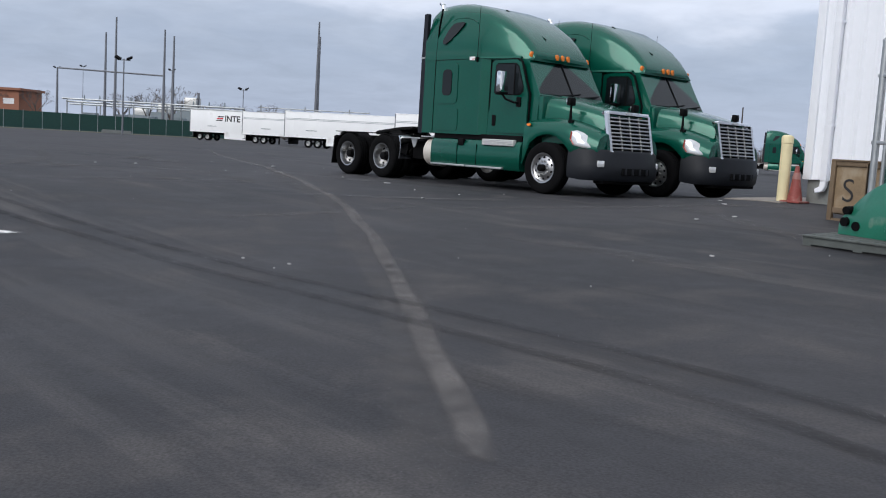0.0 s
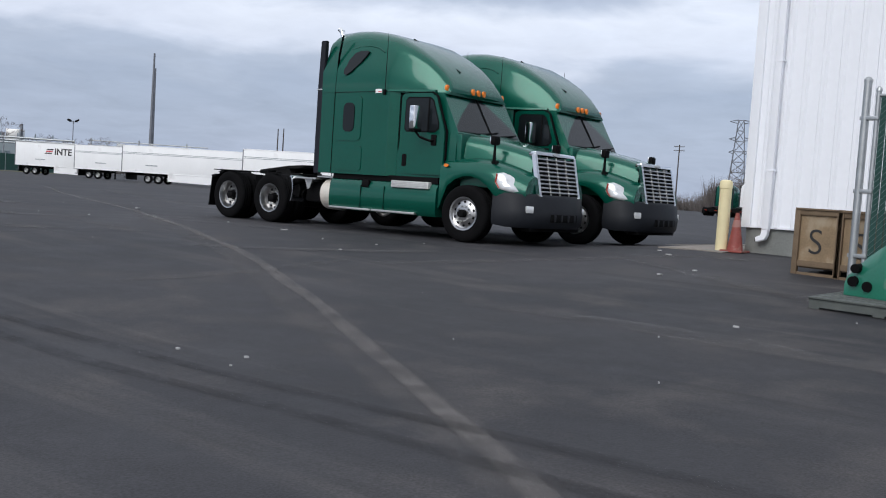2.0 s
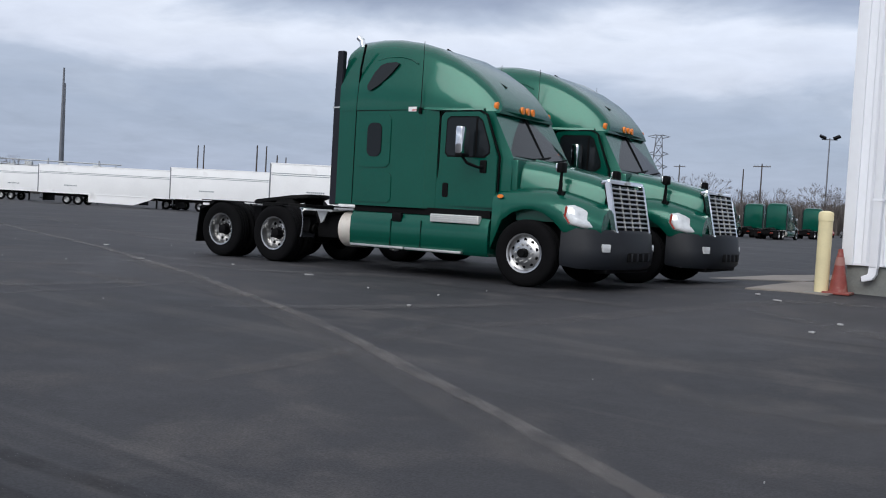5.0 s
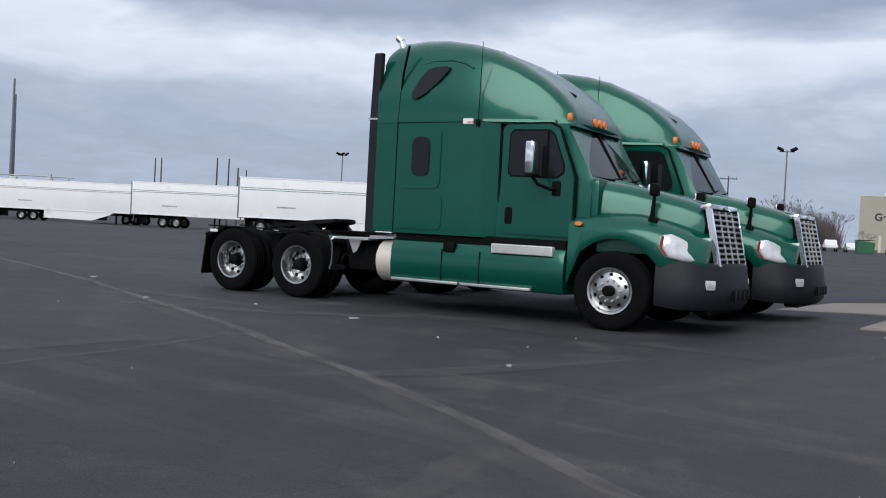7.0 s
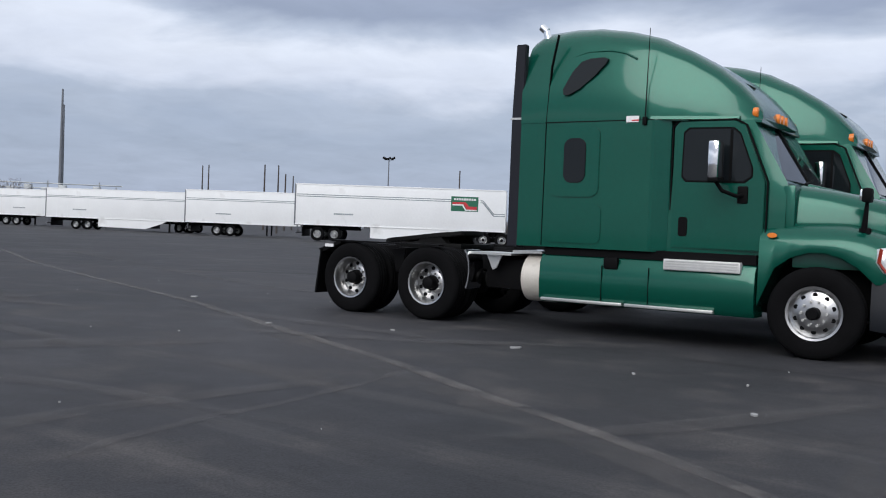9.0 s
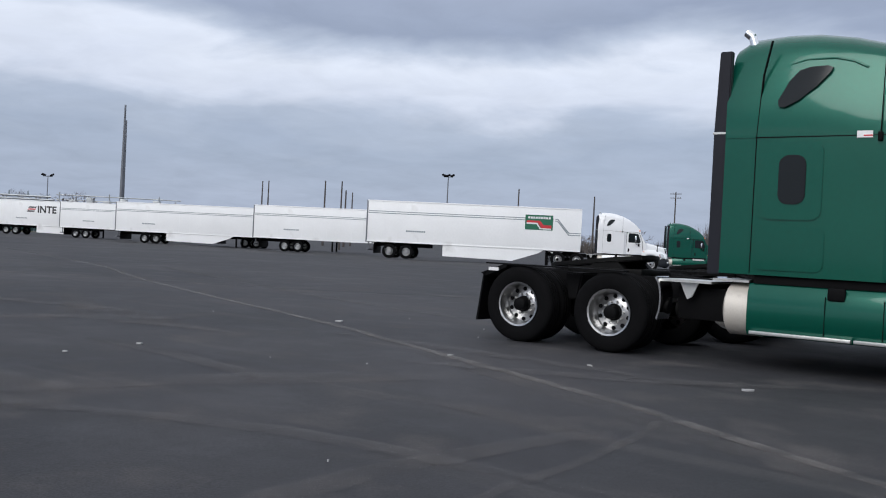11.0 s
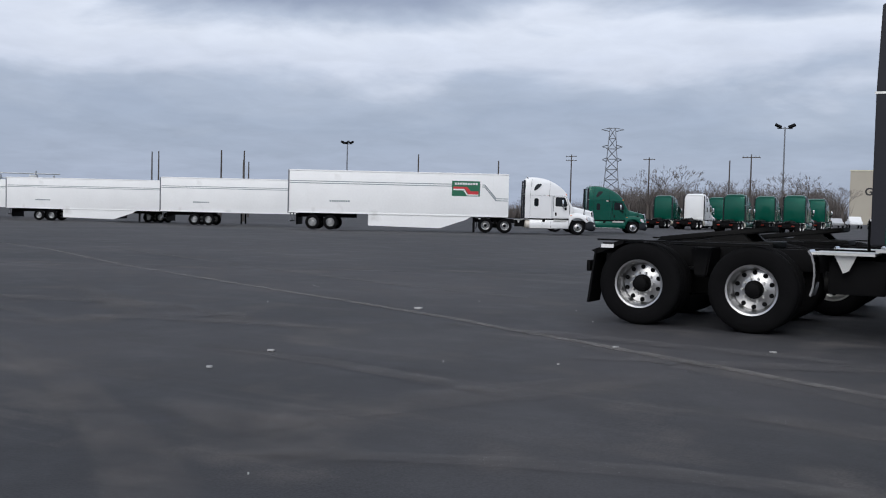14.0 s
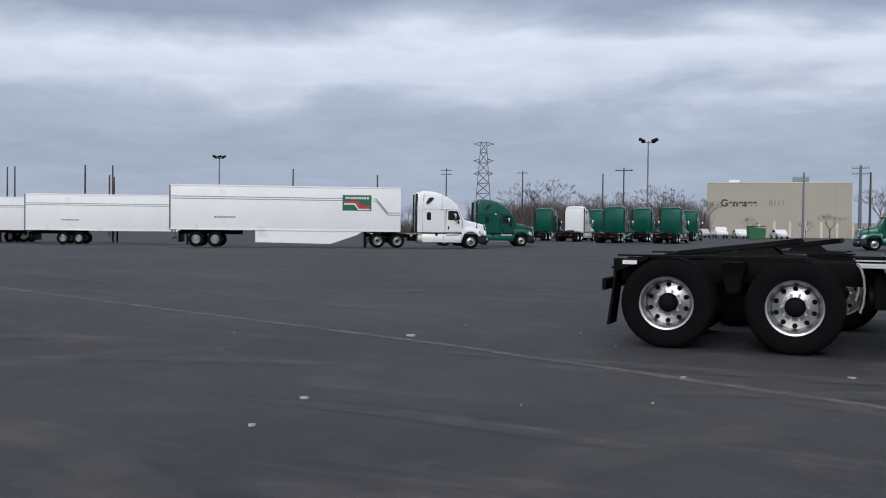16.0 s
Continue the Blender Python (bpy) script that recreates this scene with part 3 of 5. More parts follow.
        part("cab_edge", loft(bmesh.new(), [[(3.86, s * 1.20, 1.12), (3.86, s * 1.20, 2.68), (4.03, s * 1.095, 2.68), (4.03, s * 1.095, 1.12)], [(3.80, s * 1.195, 1.12), (3.80, s * 1.195, 2.68), (4.0, s * 1.0, 2.68), (4.0, s * 1.0, 1.12)]]), paint, T)
        # sleeper details
        L = part("sleeper_hatch", extrude(rounded(2.50, 3.17, 1.74, 2.63, 0.12, 6), s * 1.19, s * 1.212, 0.006), paint, T)
        part("hatch_window", extrude(rounded(2.69, 2.99, 1.92, 2.48, 0.11, 6), s * 1.20, s * 1.226, 0.005), GLASS, L, "dark sleeper window")
        part("storage_door", extrude(rounded(2.45, 3.22, 1.16, 1.66, 0.09), s * 1.19, s * 1.210, 0.006), paint, T)
        vent = [(2.655, 3.03), (2.645, 3.10), (2.74, 3.32), (2.84, 3.45), (2.96, 3.485), (3.14, 3.49), (3.195, 3.465), (3.18, 3.42), (3.05, 3.25), (2.88, 3.10), (2.72, 3.02)]
        bm = bmesh.new()
        loft(bm, [[(x, s * (1.20 - 0.326 * max(0, z - 3.14) + o), z) for x, z in vent] for o in (-0.03, 0.034)])
        part("sleeper_vent_window", bm, GLASS, T, "dark swept sleeper window")
        part("roof_crease", curve(bmesh.new(), [(2.72, s * 1.065, 3.53), (2.9, s * 1.05, 3.58), (3.2, s * 1.045, 3.58), (3.4, s * 1.05, 3.53), (3.55, s * 1.07, 3.45)], 0.014), paint, T)
        part("roof_seam", bx(2.40, 3.84, min(s * 1.197, s * 1.204), max(s * 1.197, s * 1.204), 2.683, 2.692), BLACK, T)
        part("drip_edge", loft(bmesh.new(), [[(3.80, s * 1.205, 2.69), (3.80, s * 1.19, 2.73), (3.80, s * 1.05, 2.73), (3.80, s * 1.05, 2.66)], [(4.80, s * 1.03, 2.68), (4.80, s * 1.02, 2.72), (4.80, s * 0.9, 2.72), (4.80, s * 0.9, 2.66)]]), paint, T)
        part("rear_seam", extrude([(2.405, 1.12), (2.412, 1.12), (2.418, 2.7), (2.46, 3.4), (2.54, 3.8), (2.53, 3.8), (2.45, 3.4), (2.41, 2.7)], s * 1.155, s * 1.203), BLACK, T)
        # side extender behind the sleeper
        F = part("side_extender", extrude([(1.90, 1.08), (2.06, 1.08), (2.075, 3.72), (1.93, 3.72), (1.90, 2.75)], s * 1.10, s * 1.185, 0.012), FAIRING, T, "black side extender")
        part("extender_band", bx(1.89, 2.08, min(s * 1.12, s * 1.19), max(s * 1.12, s * 1.19), 2.74, 2.765), ALU_DULL, F)
        # lower fairing
        low = []
        for x, o in ((2.40, 0.0), (2.44, 0.012), (5.02, 0.012), (5.10, 0.0)):
            low.append([(x, s * (1.13 + o), 0.40), (x, s * (1.18 + o), 0.46), (x, s * (1.195 + o), 0.66), (x, s * (1.18 + o), 0.90), (x, s * (1.12 + o), 1.00), (x, s * 0.80, 1.00), (x, s * 0.80, 0.40)])
        K = part("side_fairing", loft(bmesh.new(), low), paint, T, smooth=40)
        part("tread_strip", bx(2.45, 3.55, min(s * 1.16, s * 1.235), max(s * 1.16, s * 1.235), 0.415, 0.455, bevel=0.008), ALU_DULL, K, "aluminium tread strip")
        part("tread_strip", bx(3.58, 4.66, min(s * 1.16, s * 1.235), max(s * 1.16, s * 1.235), 0.415, 0.455, bevel=0.008), ALU_DULL, K, "aluminium tread strip")
        st = part("step", bx(4.05, 4.95, min(s * 1.10, s * 1.235), max(s * 1.10, s * 1.235), 0.895, 1.025, bevel=0.012), STEP_W, K, "pale ribbed step")
        for k in range(4):
            part("step_rib", bx(4.07, 4.93, min(s * 1.22, s * 1.242), max(s * 1.22, s * 1.242), 0.905 + 0.03 * k, 0.917 + 0.03 * k), ALU_DULL, st)
        part("filler_pocket", bx(3.28, 3.47, min(s * 1.15, s * 1.222), max(s * 1.15, s * 1.222), 0.86, 1.01, bevel=0.03), BLACK, K)
        for x in (3.26, 3.86):
            part("panel_joint", bx(x, x + 0.006, min(s * 1.18, s * 1.214), max(s * 1.18, s * 1.214), 0.46, 0.90), BLACK, K)
        # black slab drawn as the shade in the open gap below the cab
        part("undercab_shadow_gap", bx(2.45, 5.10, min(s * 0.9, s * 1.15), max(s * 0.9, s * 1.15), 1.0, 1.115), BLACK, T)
        part("fuel_tank", rod(bmesh.new(), (2.13, s * 0.87, 0.68), (2.5, s * 0.87, 0.68), 0.31, 0.31, 32), TANK_W, T, "pale fuel tank end")
        part("tank_end", lathe([(0.0001, -0.07), (0.15, -0.06), (0.26, -0.03), (0.31, 0.0)], 32), TANK_W, T).matrix_local = pose(2.13, s * 0.87, 0.68, 0, 0, -90)
        # marker lamp, mirrors
        part("side_marker", extrude([(0.055 * math.cos(a * .5236), 0.03 * math.sin(a * .5236)) for a in range(12)], -0.012, 0.012, 0.004), AMBER, T, "amber side marker").matrix_local = Matrix.Translation((5.26, s * 1.14, 1.35))
        M = part("door_mirror", bx(4.60, 4.72, s * 1.36 - 0.12, s * 1.36 + 0.12, 1.97, 2.40, bevel=0.035), CHROME, T, "chrome door mirror")
        part("mirror_base", bx(4.602, 4.725, s * 1.36 - 0.115, s * 1.36 + 0.115, 1.93, 1.985, bevel=0.02), BLACK, M)
        part("mirror_arm", curve(bmesh.new(), [(4.66, s * 1.36, 1.95), (4.72, s * 1.30, 1.84), (4.86, s * 1.18, 1.78), (4.92, s * 1.09, 1.80)], 0.022), BLACK, M)
        part("mirror_foot", bx(4.84, 4.96, min(s * 1.06, s * 1.12), max(s * 1.06, s * 1.12), 1.70, 1.90, bevel=0.02), BLACK, M)
        N = part("hood_mirror", rod(bmesh.new(), (6.17, s * 0.96, 1.42), (6.20, s * 1.0, 1.78), 0.035, 0.018, 10), BLACK, T, "black hood mirror on a stalk")
        part("mirror_head", bx(6.15, 6.25, s * 1.0 - 0.09, s * 1.0 + 0.09, 1.74, 1.90, bevel=0.035), BLACK, N)
        part("mirror_glass", bx(6.13, 6.155, s * 1.0 - 0.07, s * 1.0 + 0.07, 1.76, 1.88, bevel=0.01), CHROME, N)
        part("stalk_foot", bx(6.12, 6.24, s * 0.95 - 0.03, s * 0.95 + 0.05, 1.36, 1.47, bevel=0.02), BLACK, N)
        # windscreen half
        wa, wb = (4.955, 2.655), (5.345, 1.985)
        bm = bmesh.new()
        loft(bm, [[(wa[0] + o - 0.015, s * 0.012, wa[1]), (wa[0] + o - 0.05, s * 0.86, wa[1] - 0.01), (wb[0] + o - 0.03, s * 0.96, wb[1]), (wb[0] + o, s * 0.012, wb[1])] for o in (-0.03, 0.03)])
        part("windscreen", bm, GLASS, T, "dark split windscreen")
        part("wiper", curve(bmesh.new(), [(5.42, s * 0.30 - 0.1, 1.975), (5.36, s * 0.30 + 0.35, 2.02), (5.35, s * 0.30 + 0.55, 2.05)], 0.012, 6), BLACK, T)
    part("windscreen_bar", rod(bmesh.new(), (4.975, 0, 2.66), (5.385, 0, 1.97), 0.018, 0.018, 8), BLACK, T)
    bm = bmesh.new()
    for y in (-0.86, -0.17, 0.0, 0.17, 0.86):
        x = 5.03 if abs(y) < 0.5 else 4.96
        l = part("clearance_lamp", extrude([(0.045 * math.cos(a * .5236), 0.065 * math.sin(a * .5236)) for a in range(12)], -0.03, 0.03, 0.008, axis="x"), AMBER, T, "amber clearance lamp")
        l.matrix_local = Matrix.Translation((x - 0.02, y, 2.77))
    bm.free()
    part("visor", loft(bmesh.new(), [[(4.86, -0.90, 2.66), (4.98, -0.86, 2.66), (5.01, -0.86, 2.70), (4.86, -0.9, 2.74)], [(4.95, 0, 2.66), (5.05, 0, 2.665), (5.07, 0, 2.71), (4.95, 0, 2.74)], [(4.86, 0.90, 2.66), (4.98, 0.86, 2.66), (5.01, 0.86, 2.70), (4.86, 0.9, 2.74)]]), paint, T)
    part("roof_hatch_bow", rod(bmesh.new(), (3.55, -0.25, 3.82), (4.75, -0.25, 3.14), 0.02, 0.012, 8), BLACK, T)
    part("antenna", rod(bmesh.new(), (3.74, -1.215, 2.64), (3.76, -1.225, 3.78), 0.008, 0.004, 6), BLACK, T)
    part("antenna_foot", bx(3.715, 3.765, -1.245, -1.19, 2.62, 2.72, bevel=0.012), BLACK, T)
    part("antenna", rod(bmesh.new(), (3.74, 1.215, 2.64), (3.76, 1.225, 3.78), 0.008, 0.004, 6), BLACK, T)
    fl = part("flag_sticker", bx(3.50, 3.66, -1.212, -1.203, 2.66, 2.735), SIGN_W, T, "small white sticker with red and blue")
    part("sticker_stripe", bx(3.57, 3.66, -1.214, -1.211, 2.675, 2.69), SIGN_R, fl)
    part("exhaust_tip", curve(bmesh.new(), [(2.24, -0.88, 3.80), (2.20, -0.88, 3.93), (2.13, -0.88, 3.99)], 0.05, 14), CHROME, T, "chrome exhaust tip")
    part("back_wall", bx(2.0, 2.06, -1.0, 1.0, 1.15, 3.6, bevel=0.03), paint, T)
    # chassis
    for s in S:
        part("frame_rail", bx(-1.42, 6.5, s * 0.43 - 0.04, s * 0.43 + 0.04, 0.72, 0.985, bevel=0.008), BLACK, T)
        fl = part("mud_flap", extrude([(-1.24, 0.92), (-1.22, 0.92), (-1.30, 0.24), (-1.33, 0.24)], s * 0.82, s * 1.22), BLACK, T, "black rubber mud flap")
        part("flap_bracket", extrude([(-1.30, 0.90), (-0.92, 1.04), (-0.88, 1.04), (-0.88, 1.0), (-1.22, 0.86)], s * 0.42, s * 1.2), BLACK, T)
        Q = part("quarter_fender", loft(bmesh.new(), [[(1.255 + 0.10 * math.cos(a), y, 0.72 + 0.30 * math.sin(a)) for y in (s * 0.84, s * 1.20)] + [(1.235 + 0.10 * math.cos(a), y, 0.72 + 0.28 * math.sin(a)) for y in (s * 1.20, s * 0.84)] for a in (-0.95, -0.5, 0, 0.45, 0.9, 1.3)]), CHROME, T, "bright quarter fender")
        part("fender_bracket", bx(1.30, 1.95, min(s * 0.45, s * 1.14), max(s * 0.45, s * 1.14), 0.955, 0.985), ALU_DULL, T)
        part("hanger_plate", extrude([(1.52, 0.96), (1.76, 0.96), (1.68, 0.78), (1.62, 0.75)], s * 1.02, s * 1.04), ALU_DULL, T)
        part("air_tank", rod(bmesh.new(), (1.40, s * 0.72, 0.62), (2.0, s * 0.72, 0.62), 0.13, 0.13, 20), GREASE, T)
        part("battery_box", bx(1.45, 2.05, min(s * 0.5, s * 0.90), max(s * 0.5, s * 0.90), 0.50, 0.90, bevel=0.02), BLACK, T)
        part("reflector", bx(-1.16, -1.0, s * 1.215 - 0.008, s * 1.215 + 0.008, 0.94, 0.985), SIGN_W, T, "red and white reflector")
        part("reflector_bracket", bx(-1.22, 0.85, min(s * 1.06, s * 1.20), max(s * 1.06, s * 1.20), 1.03, 1.05), BLACK, T)
        part("spring_hanger", extrude([(-0.12, 0.98), (0.14, 0.98), (0.08, 0.62), (-0.06, 0.62)], s * 0.47, s * 0.95, 0.02), BLACK, T)
        part("tread_plate", bx(1.95, 2.38, min(s * 0.4, s * 1.1), max(s * 0.4, s * 1.1), 1.0, 1.03), ALU_DULL, T)
        wheel(T, -0.67, s, "rear"), wheel(T, 0.67, s, "rear"), wheel(T, 5.75, s, "front")
    for x in (-1.36, -0.67, 0.67, 1.4, 3.0, 4.5):
        part("crossmember", bx(x - 0.05, x + 0.05, -0.42, 0.42, 0.76, 0.95), BLACK, T)
    for x, r in ((-0.67, 0.1), (0.67, 0.1), (5.75, 0.07)):
        part("axle", rod(bmesh.new(), (x, -0.95, 0.5), (x, 0.95, 0.5), r, r, 16), GREASE, T)
    part("differential", bx(-0.9, 0.9, -0.16, 0.16, 0.34, 0.68, bevel=0.1), GREASE, T)
    part("engine_block", bx(4.4, 6.5, -0.42, 0.42, 0.42, 1.0, bevel=0.06), GREASE, T)
    tilt = Matrix.Translation((0.25, 0, 1.13)) @ pose(0, 0, 0, 0, -7, 0)
    plate = [(-0.95, -0.16), (-0.95, -0.34), (-0.78, -0.46), (0.15, -0.48), (0.42, -0.30), (0.48, 0), (0.42, 0.30), (0.15, 0.48), (-0.78, 0.46), (-0.95, 0.34), (-0.95, 0.16), (-0.1, 0.05), (-0.1, -0.05)]
    bm = extrude(plate, 0.0, 0.07, 0.015, axis="z")
    bm.transform(tilt)
    part("fifth_wheel", bm, GREASE, T, "black greasy fifth wheel plate")
    part("fifth_wheel_base", bx(-0.35, 0.75, -0.47, 0.47, 0.985, 1.06, bevel=0.01), GREASE, T)
    for s in S:
        part("fifth_wheel_bracket", extrude([(-0.05, 1.05), (0.5, 1.05), (0.38, 1.16), (0.1, 1.16)], s * 0.34, s * 0.46), GREASE, T)
    part("air_line_post", rod(bmesh.new(), (1.75, 0.2, 0.98), (1.75, 0.2, 1.35), 0.02, 0.02, 8), BLACK, T)
    part("tail_lamp_bar", bx(-1.45, -1.40, -0.95, 0.95, 0.62, 0.76, bevel=0.01), BLACK, T)
    for s in S:
        for k in (0.55, 0.72):
            part("tail_lamp", bx(-1.465, -1.445, s * k - 0.07, s * k + 0.07, 0.64, 0.74, bevel=0.01), RED, T, "red tail lamp")
    return T


near_truck = tractor(pose(0, 1.22, 0), GREEN, "green sleeper tractor truck without trailer, parked on asphalt", "pair of green tractors")
near_truck.scale = (0.988, 0.975, 0.975)
copy_thing(near_truck, pose(0.46, 4.19, 0))
tagged(near_truck, "green sleeper tractor truck with bare fifth wheel, parked on asphalt")
white_truck = tractor(pose(0, 0, -50), WHITE_PAINT, "white sleeper tractor truck coupled to a white trailer")

# ---- trailers ----
def trailer(name_m, label, stripe=True, skirt=True, logo=False, lettering=False, wheels_back=1.6, length=16.15):
    """A box trailer; x runs from the tail to the nose, the near side is at -y."""
    T = thing("box_trailer", name_m, label, "trailer", "row of parked trailers")
    L, h = length, 1.30
    part("box_body", bx(0, L, -h, h, 1.18, 4.1, bevel=0.03), TRAILER_W, T)
    for z in (1.14, 4.06):
        part("side_rail", bx(0.02, L - 0.02, -h - 0.02, h + 0.02, z, z + 0.09, bevel=0.01), TRAILER_W, T)
    part("tail_frame", bx(-0.05, 0.06, -h - 0.01, h + 0.01, 1.1, 4.12, bevel=0.01), POLE_M, T)
    for k in range(1, 14):
        part("side_post", bx(k * L / 14 - 0.01, k * L / 14 + 0.01, -h - 0.008, -h + 0.02, 1.2, 4.06), TRAILER_W, T)
    if stripe:
        end = 13.4 if logo else L
        for z in (3.34, 3.20):
            part("stripe", bx(0.1, end, -h - 0.012, -h, z, z + 0.045), TRAILER_GREY, T)
    if logo:
        S = part("sign_panel", bx(11.4, 13.35, -h - 0.014, -h, 2.55, 3.6), SIGN_G, T, "green sign with red and white band")
        part("red_band", extrude([(11.5, 3.05), (12.3, 3.05), (12.55, 2.68), (13.25, 2.68), (13.25, 2.9), (12.7, 2.9), (12.45, 3.2), (11.5, 3.2)], -h - 0.022, -h - 0.012), SIGN_R, S)
        part("white_band", extrude([(11.5, 2.95), (12.2, 2.95), (12.45, 2.6), (13.25, 2.6), (13.25, 2.68), (12.5, 2.68), (12.25, 3.05), (11.5, 3.05)], -h - 0.022, -h - 0.012), SIGN_W, S)
        for k in range(9):
            part("letter_bar", bx(11.6 + k * 0.18, 11.73 + k * 0.18, -h - 0.022, -h - 0.012, 3.33, 3.48), SIGN_W, S)
        for o in (0, 0.14):
            part("stripe", extrude([(13.5, 3.38 - o), (13.7, 3.38 - o), (14.5, 2.45 - o), (L - 0.05, 2.45 - o), (L - 0.05, 2.40 - o), (14.45, 2.40 - o), (13.66, 3.33 - o), (13.5, 3.33 - o)], -h - 0.012, -h), TRAILER_GREY, T)
    if lettering:
        for k, c in enumerate((INK, SIGN_R, INK)):
            part("mark_bar", extrude([(4.2 + 0.1 * k, 2.78 + 0.24 * k), (5.2 + .1 * k, 2.78 + .24 * k), (5.3 + .1 * k, 2.94 + .24 * k), (4.4 + .1 * k, 2.94 + .24 * k)], -h - 0.012, -h), c, T)
        text("INTE", 1.15, INK, pose(5.6, -h - 0.012, 2.72, 90, 0, 0), T, bold=0.03)
    for k in range(9):
        part("small_letter", bx(2.9 + k * 0.16, 3.01 + k * 0.16, -h - 0.012, -h, 1.95, 2.06), TRAILER_GREY, T)
    for s in (-1, 1):
        for x in (wheels_back, wheels_back + 1.25):
            w = tyre("wheel", T, x, s * 1.12, 0.51, 0.27, False, s)
            part("rim", lathe([(0.295, -0.12), (0.28, -0.13), (0.26, -0.05), (0.16, 0.02), (0.10, 0.02), (0.09, -0.1), (0.0001, -0.1)], 24), ALU, w, "pale metal rim")
        part("bogie_rail", bx(0.6, 4.6, s * 0.55 - 0.05, s * 0.55 + 0.05, 0.85, 1.15), BLACK, T)
        part("landing_leg", bx(12.9, 13.05, s * 0.9 - 0.07, s * 0.9 + 0.07, 0.05, 1.15), BLACK, T)
    for x in (wheels_back, wheels_back + 1.25):
        part("axle", rd((x, -1.1, 0.51), (x, 1.1, 0.51), 0.07), BLACK, T)
    part("mud_flap", bx(0.55, 0.58, -1.25, 1.25, 0.3, 1.1), BLACK, T)
    part("rear_guard", bx(0.0, 0.1, -1.1, 1.1, 0.5, 0.6), POLE_M, T)
    for s in (-1, 1):
        part("guard_upright", bx(0.0, 0.08, s * 0.6 - 0.04, s * 0.6 + 0.04, 0.5, 1.15), POLE_M, T)
    if skirt:
        part("side_skirt", extrude([(5.6, 1.15), (5.6, 0.35), (10.6, 0.28), (12.4, 0.9), (12.8, 1.15)], -1.28, -1.25), TRAILER_W, T, "pale side skirt")
    return T


HEAD = 28.5
ROWT = (
    ("white box trailer with green sign, coupled to a white tractor", (-39.75, 41.4), HEAD, dict(logo=True, wheels_back=1.7, length=15.35)),
    ("white box trailer with grey stripes, no skirt", (-60.3, 49.1), HEAD, dict(skirt=False, wheels_back=3.0)),
    ("white box trailer partly behind another trailer", (-74.0, 55.8), HEAD, dict(skirt=False, wheels_back=3.6)),
    ("long white box trailer with side skirt", (-80.3, 48.3), HEAD, dict(wheels_back=3.2)),
    ("plain white box trailer parked in the row", (-96.5, 51.9), HEAD, dict(wheels_back=2.0, skirt=False)),
    ("white box trailer with large dark lettering", (-106.2, 49.2), HEAD, dict(stripe=False, lettering=True, wheels_back=1.6)),
)
for label, (x, y), head, kw in ROWT:
    # the given point is the near tail corner
    a = radians(head)
    trailer(pose(x - 1.3 * math.sin(a), y + 1.3 * math.cos(a), rise(x + 7, y), 0, 0, head), label, **kw)

# ---- tractors further off ----
a = radians(HEAD)
white_truck.matrix_world = pose(-39.75 + 14.45 * math.cos(a) - 1.3 * math.sin(a), 41.4 + 14.45 * math.sin(a) + 1.3 * math.cos(a), rise(-25, 48), 0, 0, HEAD)
tagged(copy_thing(near_truck, pose(-28.1, 62.6, rise(-29, 62), 0, 0, 30)), "green sleeper tractor truck parked beyond the white tractor", "truck", "far tractors")
for x, y in ((-30.8, 97.0), (-26.6, 105.2), (-20.3, 87.2), (-18.9, 95.3), (-14.8, 89.4), (-15.8, 109.5)):
    tagged(copy_thing(near_truck, pose(x, y, rise(x, y), 0, 0, 88)), "green tractor truck seen from behind, in the far row", "truck", "far tractors")
tagged(copy_thing(white_truck, pose(-25.9, 92.4, rise(-25, 92.8), 0, 0, 88)), "white tractor truck in the far row of green ones", "truck", "far tractors")
tagged(copy_thing(near_truck, pose(9.5, 74.3, rise(4, 74), 0, 0, 190)), "green tractor truck facing the far row", "truck", "far tractors")

# ---- white building ----
WALL = Matrix.Translation((9.55, 2.85, 0.14)) @ pose(0, 0, 0, 0, 0, -10)
bm = bx(0, 22, 0, 14, 0.48, 8.4)
bm.transform(WALL)
wall = tagged(obj("wall_building", bm, SIDING), "white ribbed metal siding on a warehouse", "wall", kind="structure")
bm = bx(0.03, 22, 0.04, 13.9, -0.3, 0.5)
bm.transform(WALL)
tagged(obj("wall_footing", bm, CONCRETE), "grey stained concrete footing under the siding", "footing", kind="structure")
rib = bmesh.new()
loft(rib, [[(-0.055, 0, z), (-0.025, -0.035, z), (0.025, -0.035, z), (0.055, 0, z)] for z in (0.47, 8.38)])
rib_ob = obj("rib", rib, SIDING, wall)
rib_ob.matrix_local = WALL @ Matrix.Translation((0.30, 0, 0))
for k in range(1, 70):
    o = new("rib", rib_ob.data)
    o.parent = wall
    o.matrix_local = WALL @ Matrix.Translation((0.30 + 0.30 * k, 0, 0))
for k in range(40):
    o = new("rib", rib_ob.data)
    o.parent = wall
    o.matrix_local = WALL @ pose(0, 0.3 + 0.33 * k, 0, 0, 0, -90)
part("corner_trim", bx(-0.03, 0.14, -0.045, 0.14, 0.45, 8.42, bevel=0.008, m=WALL), SIDING, wall)
part("base_flashing", bx(0, 22, -0.02, 0.02, 0.455, 0.49, m=WALL), SIDING, wall)
bm = bx(-0.15, 22.1, -0.15, 14.1, 8.4, 8.6)
bm.transform(WALL)
tagged(obj("roof", bm, SIDING), "flat white metal roof edge", "roof", kind="structure")


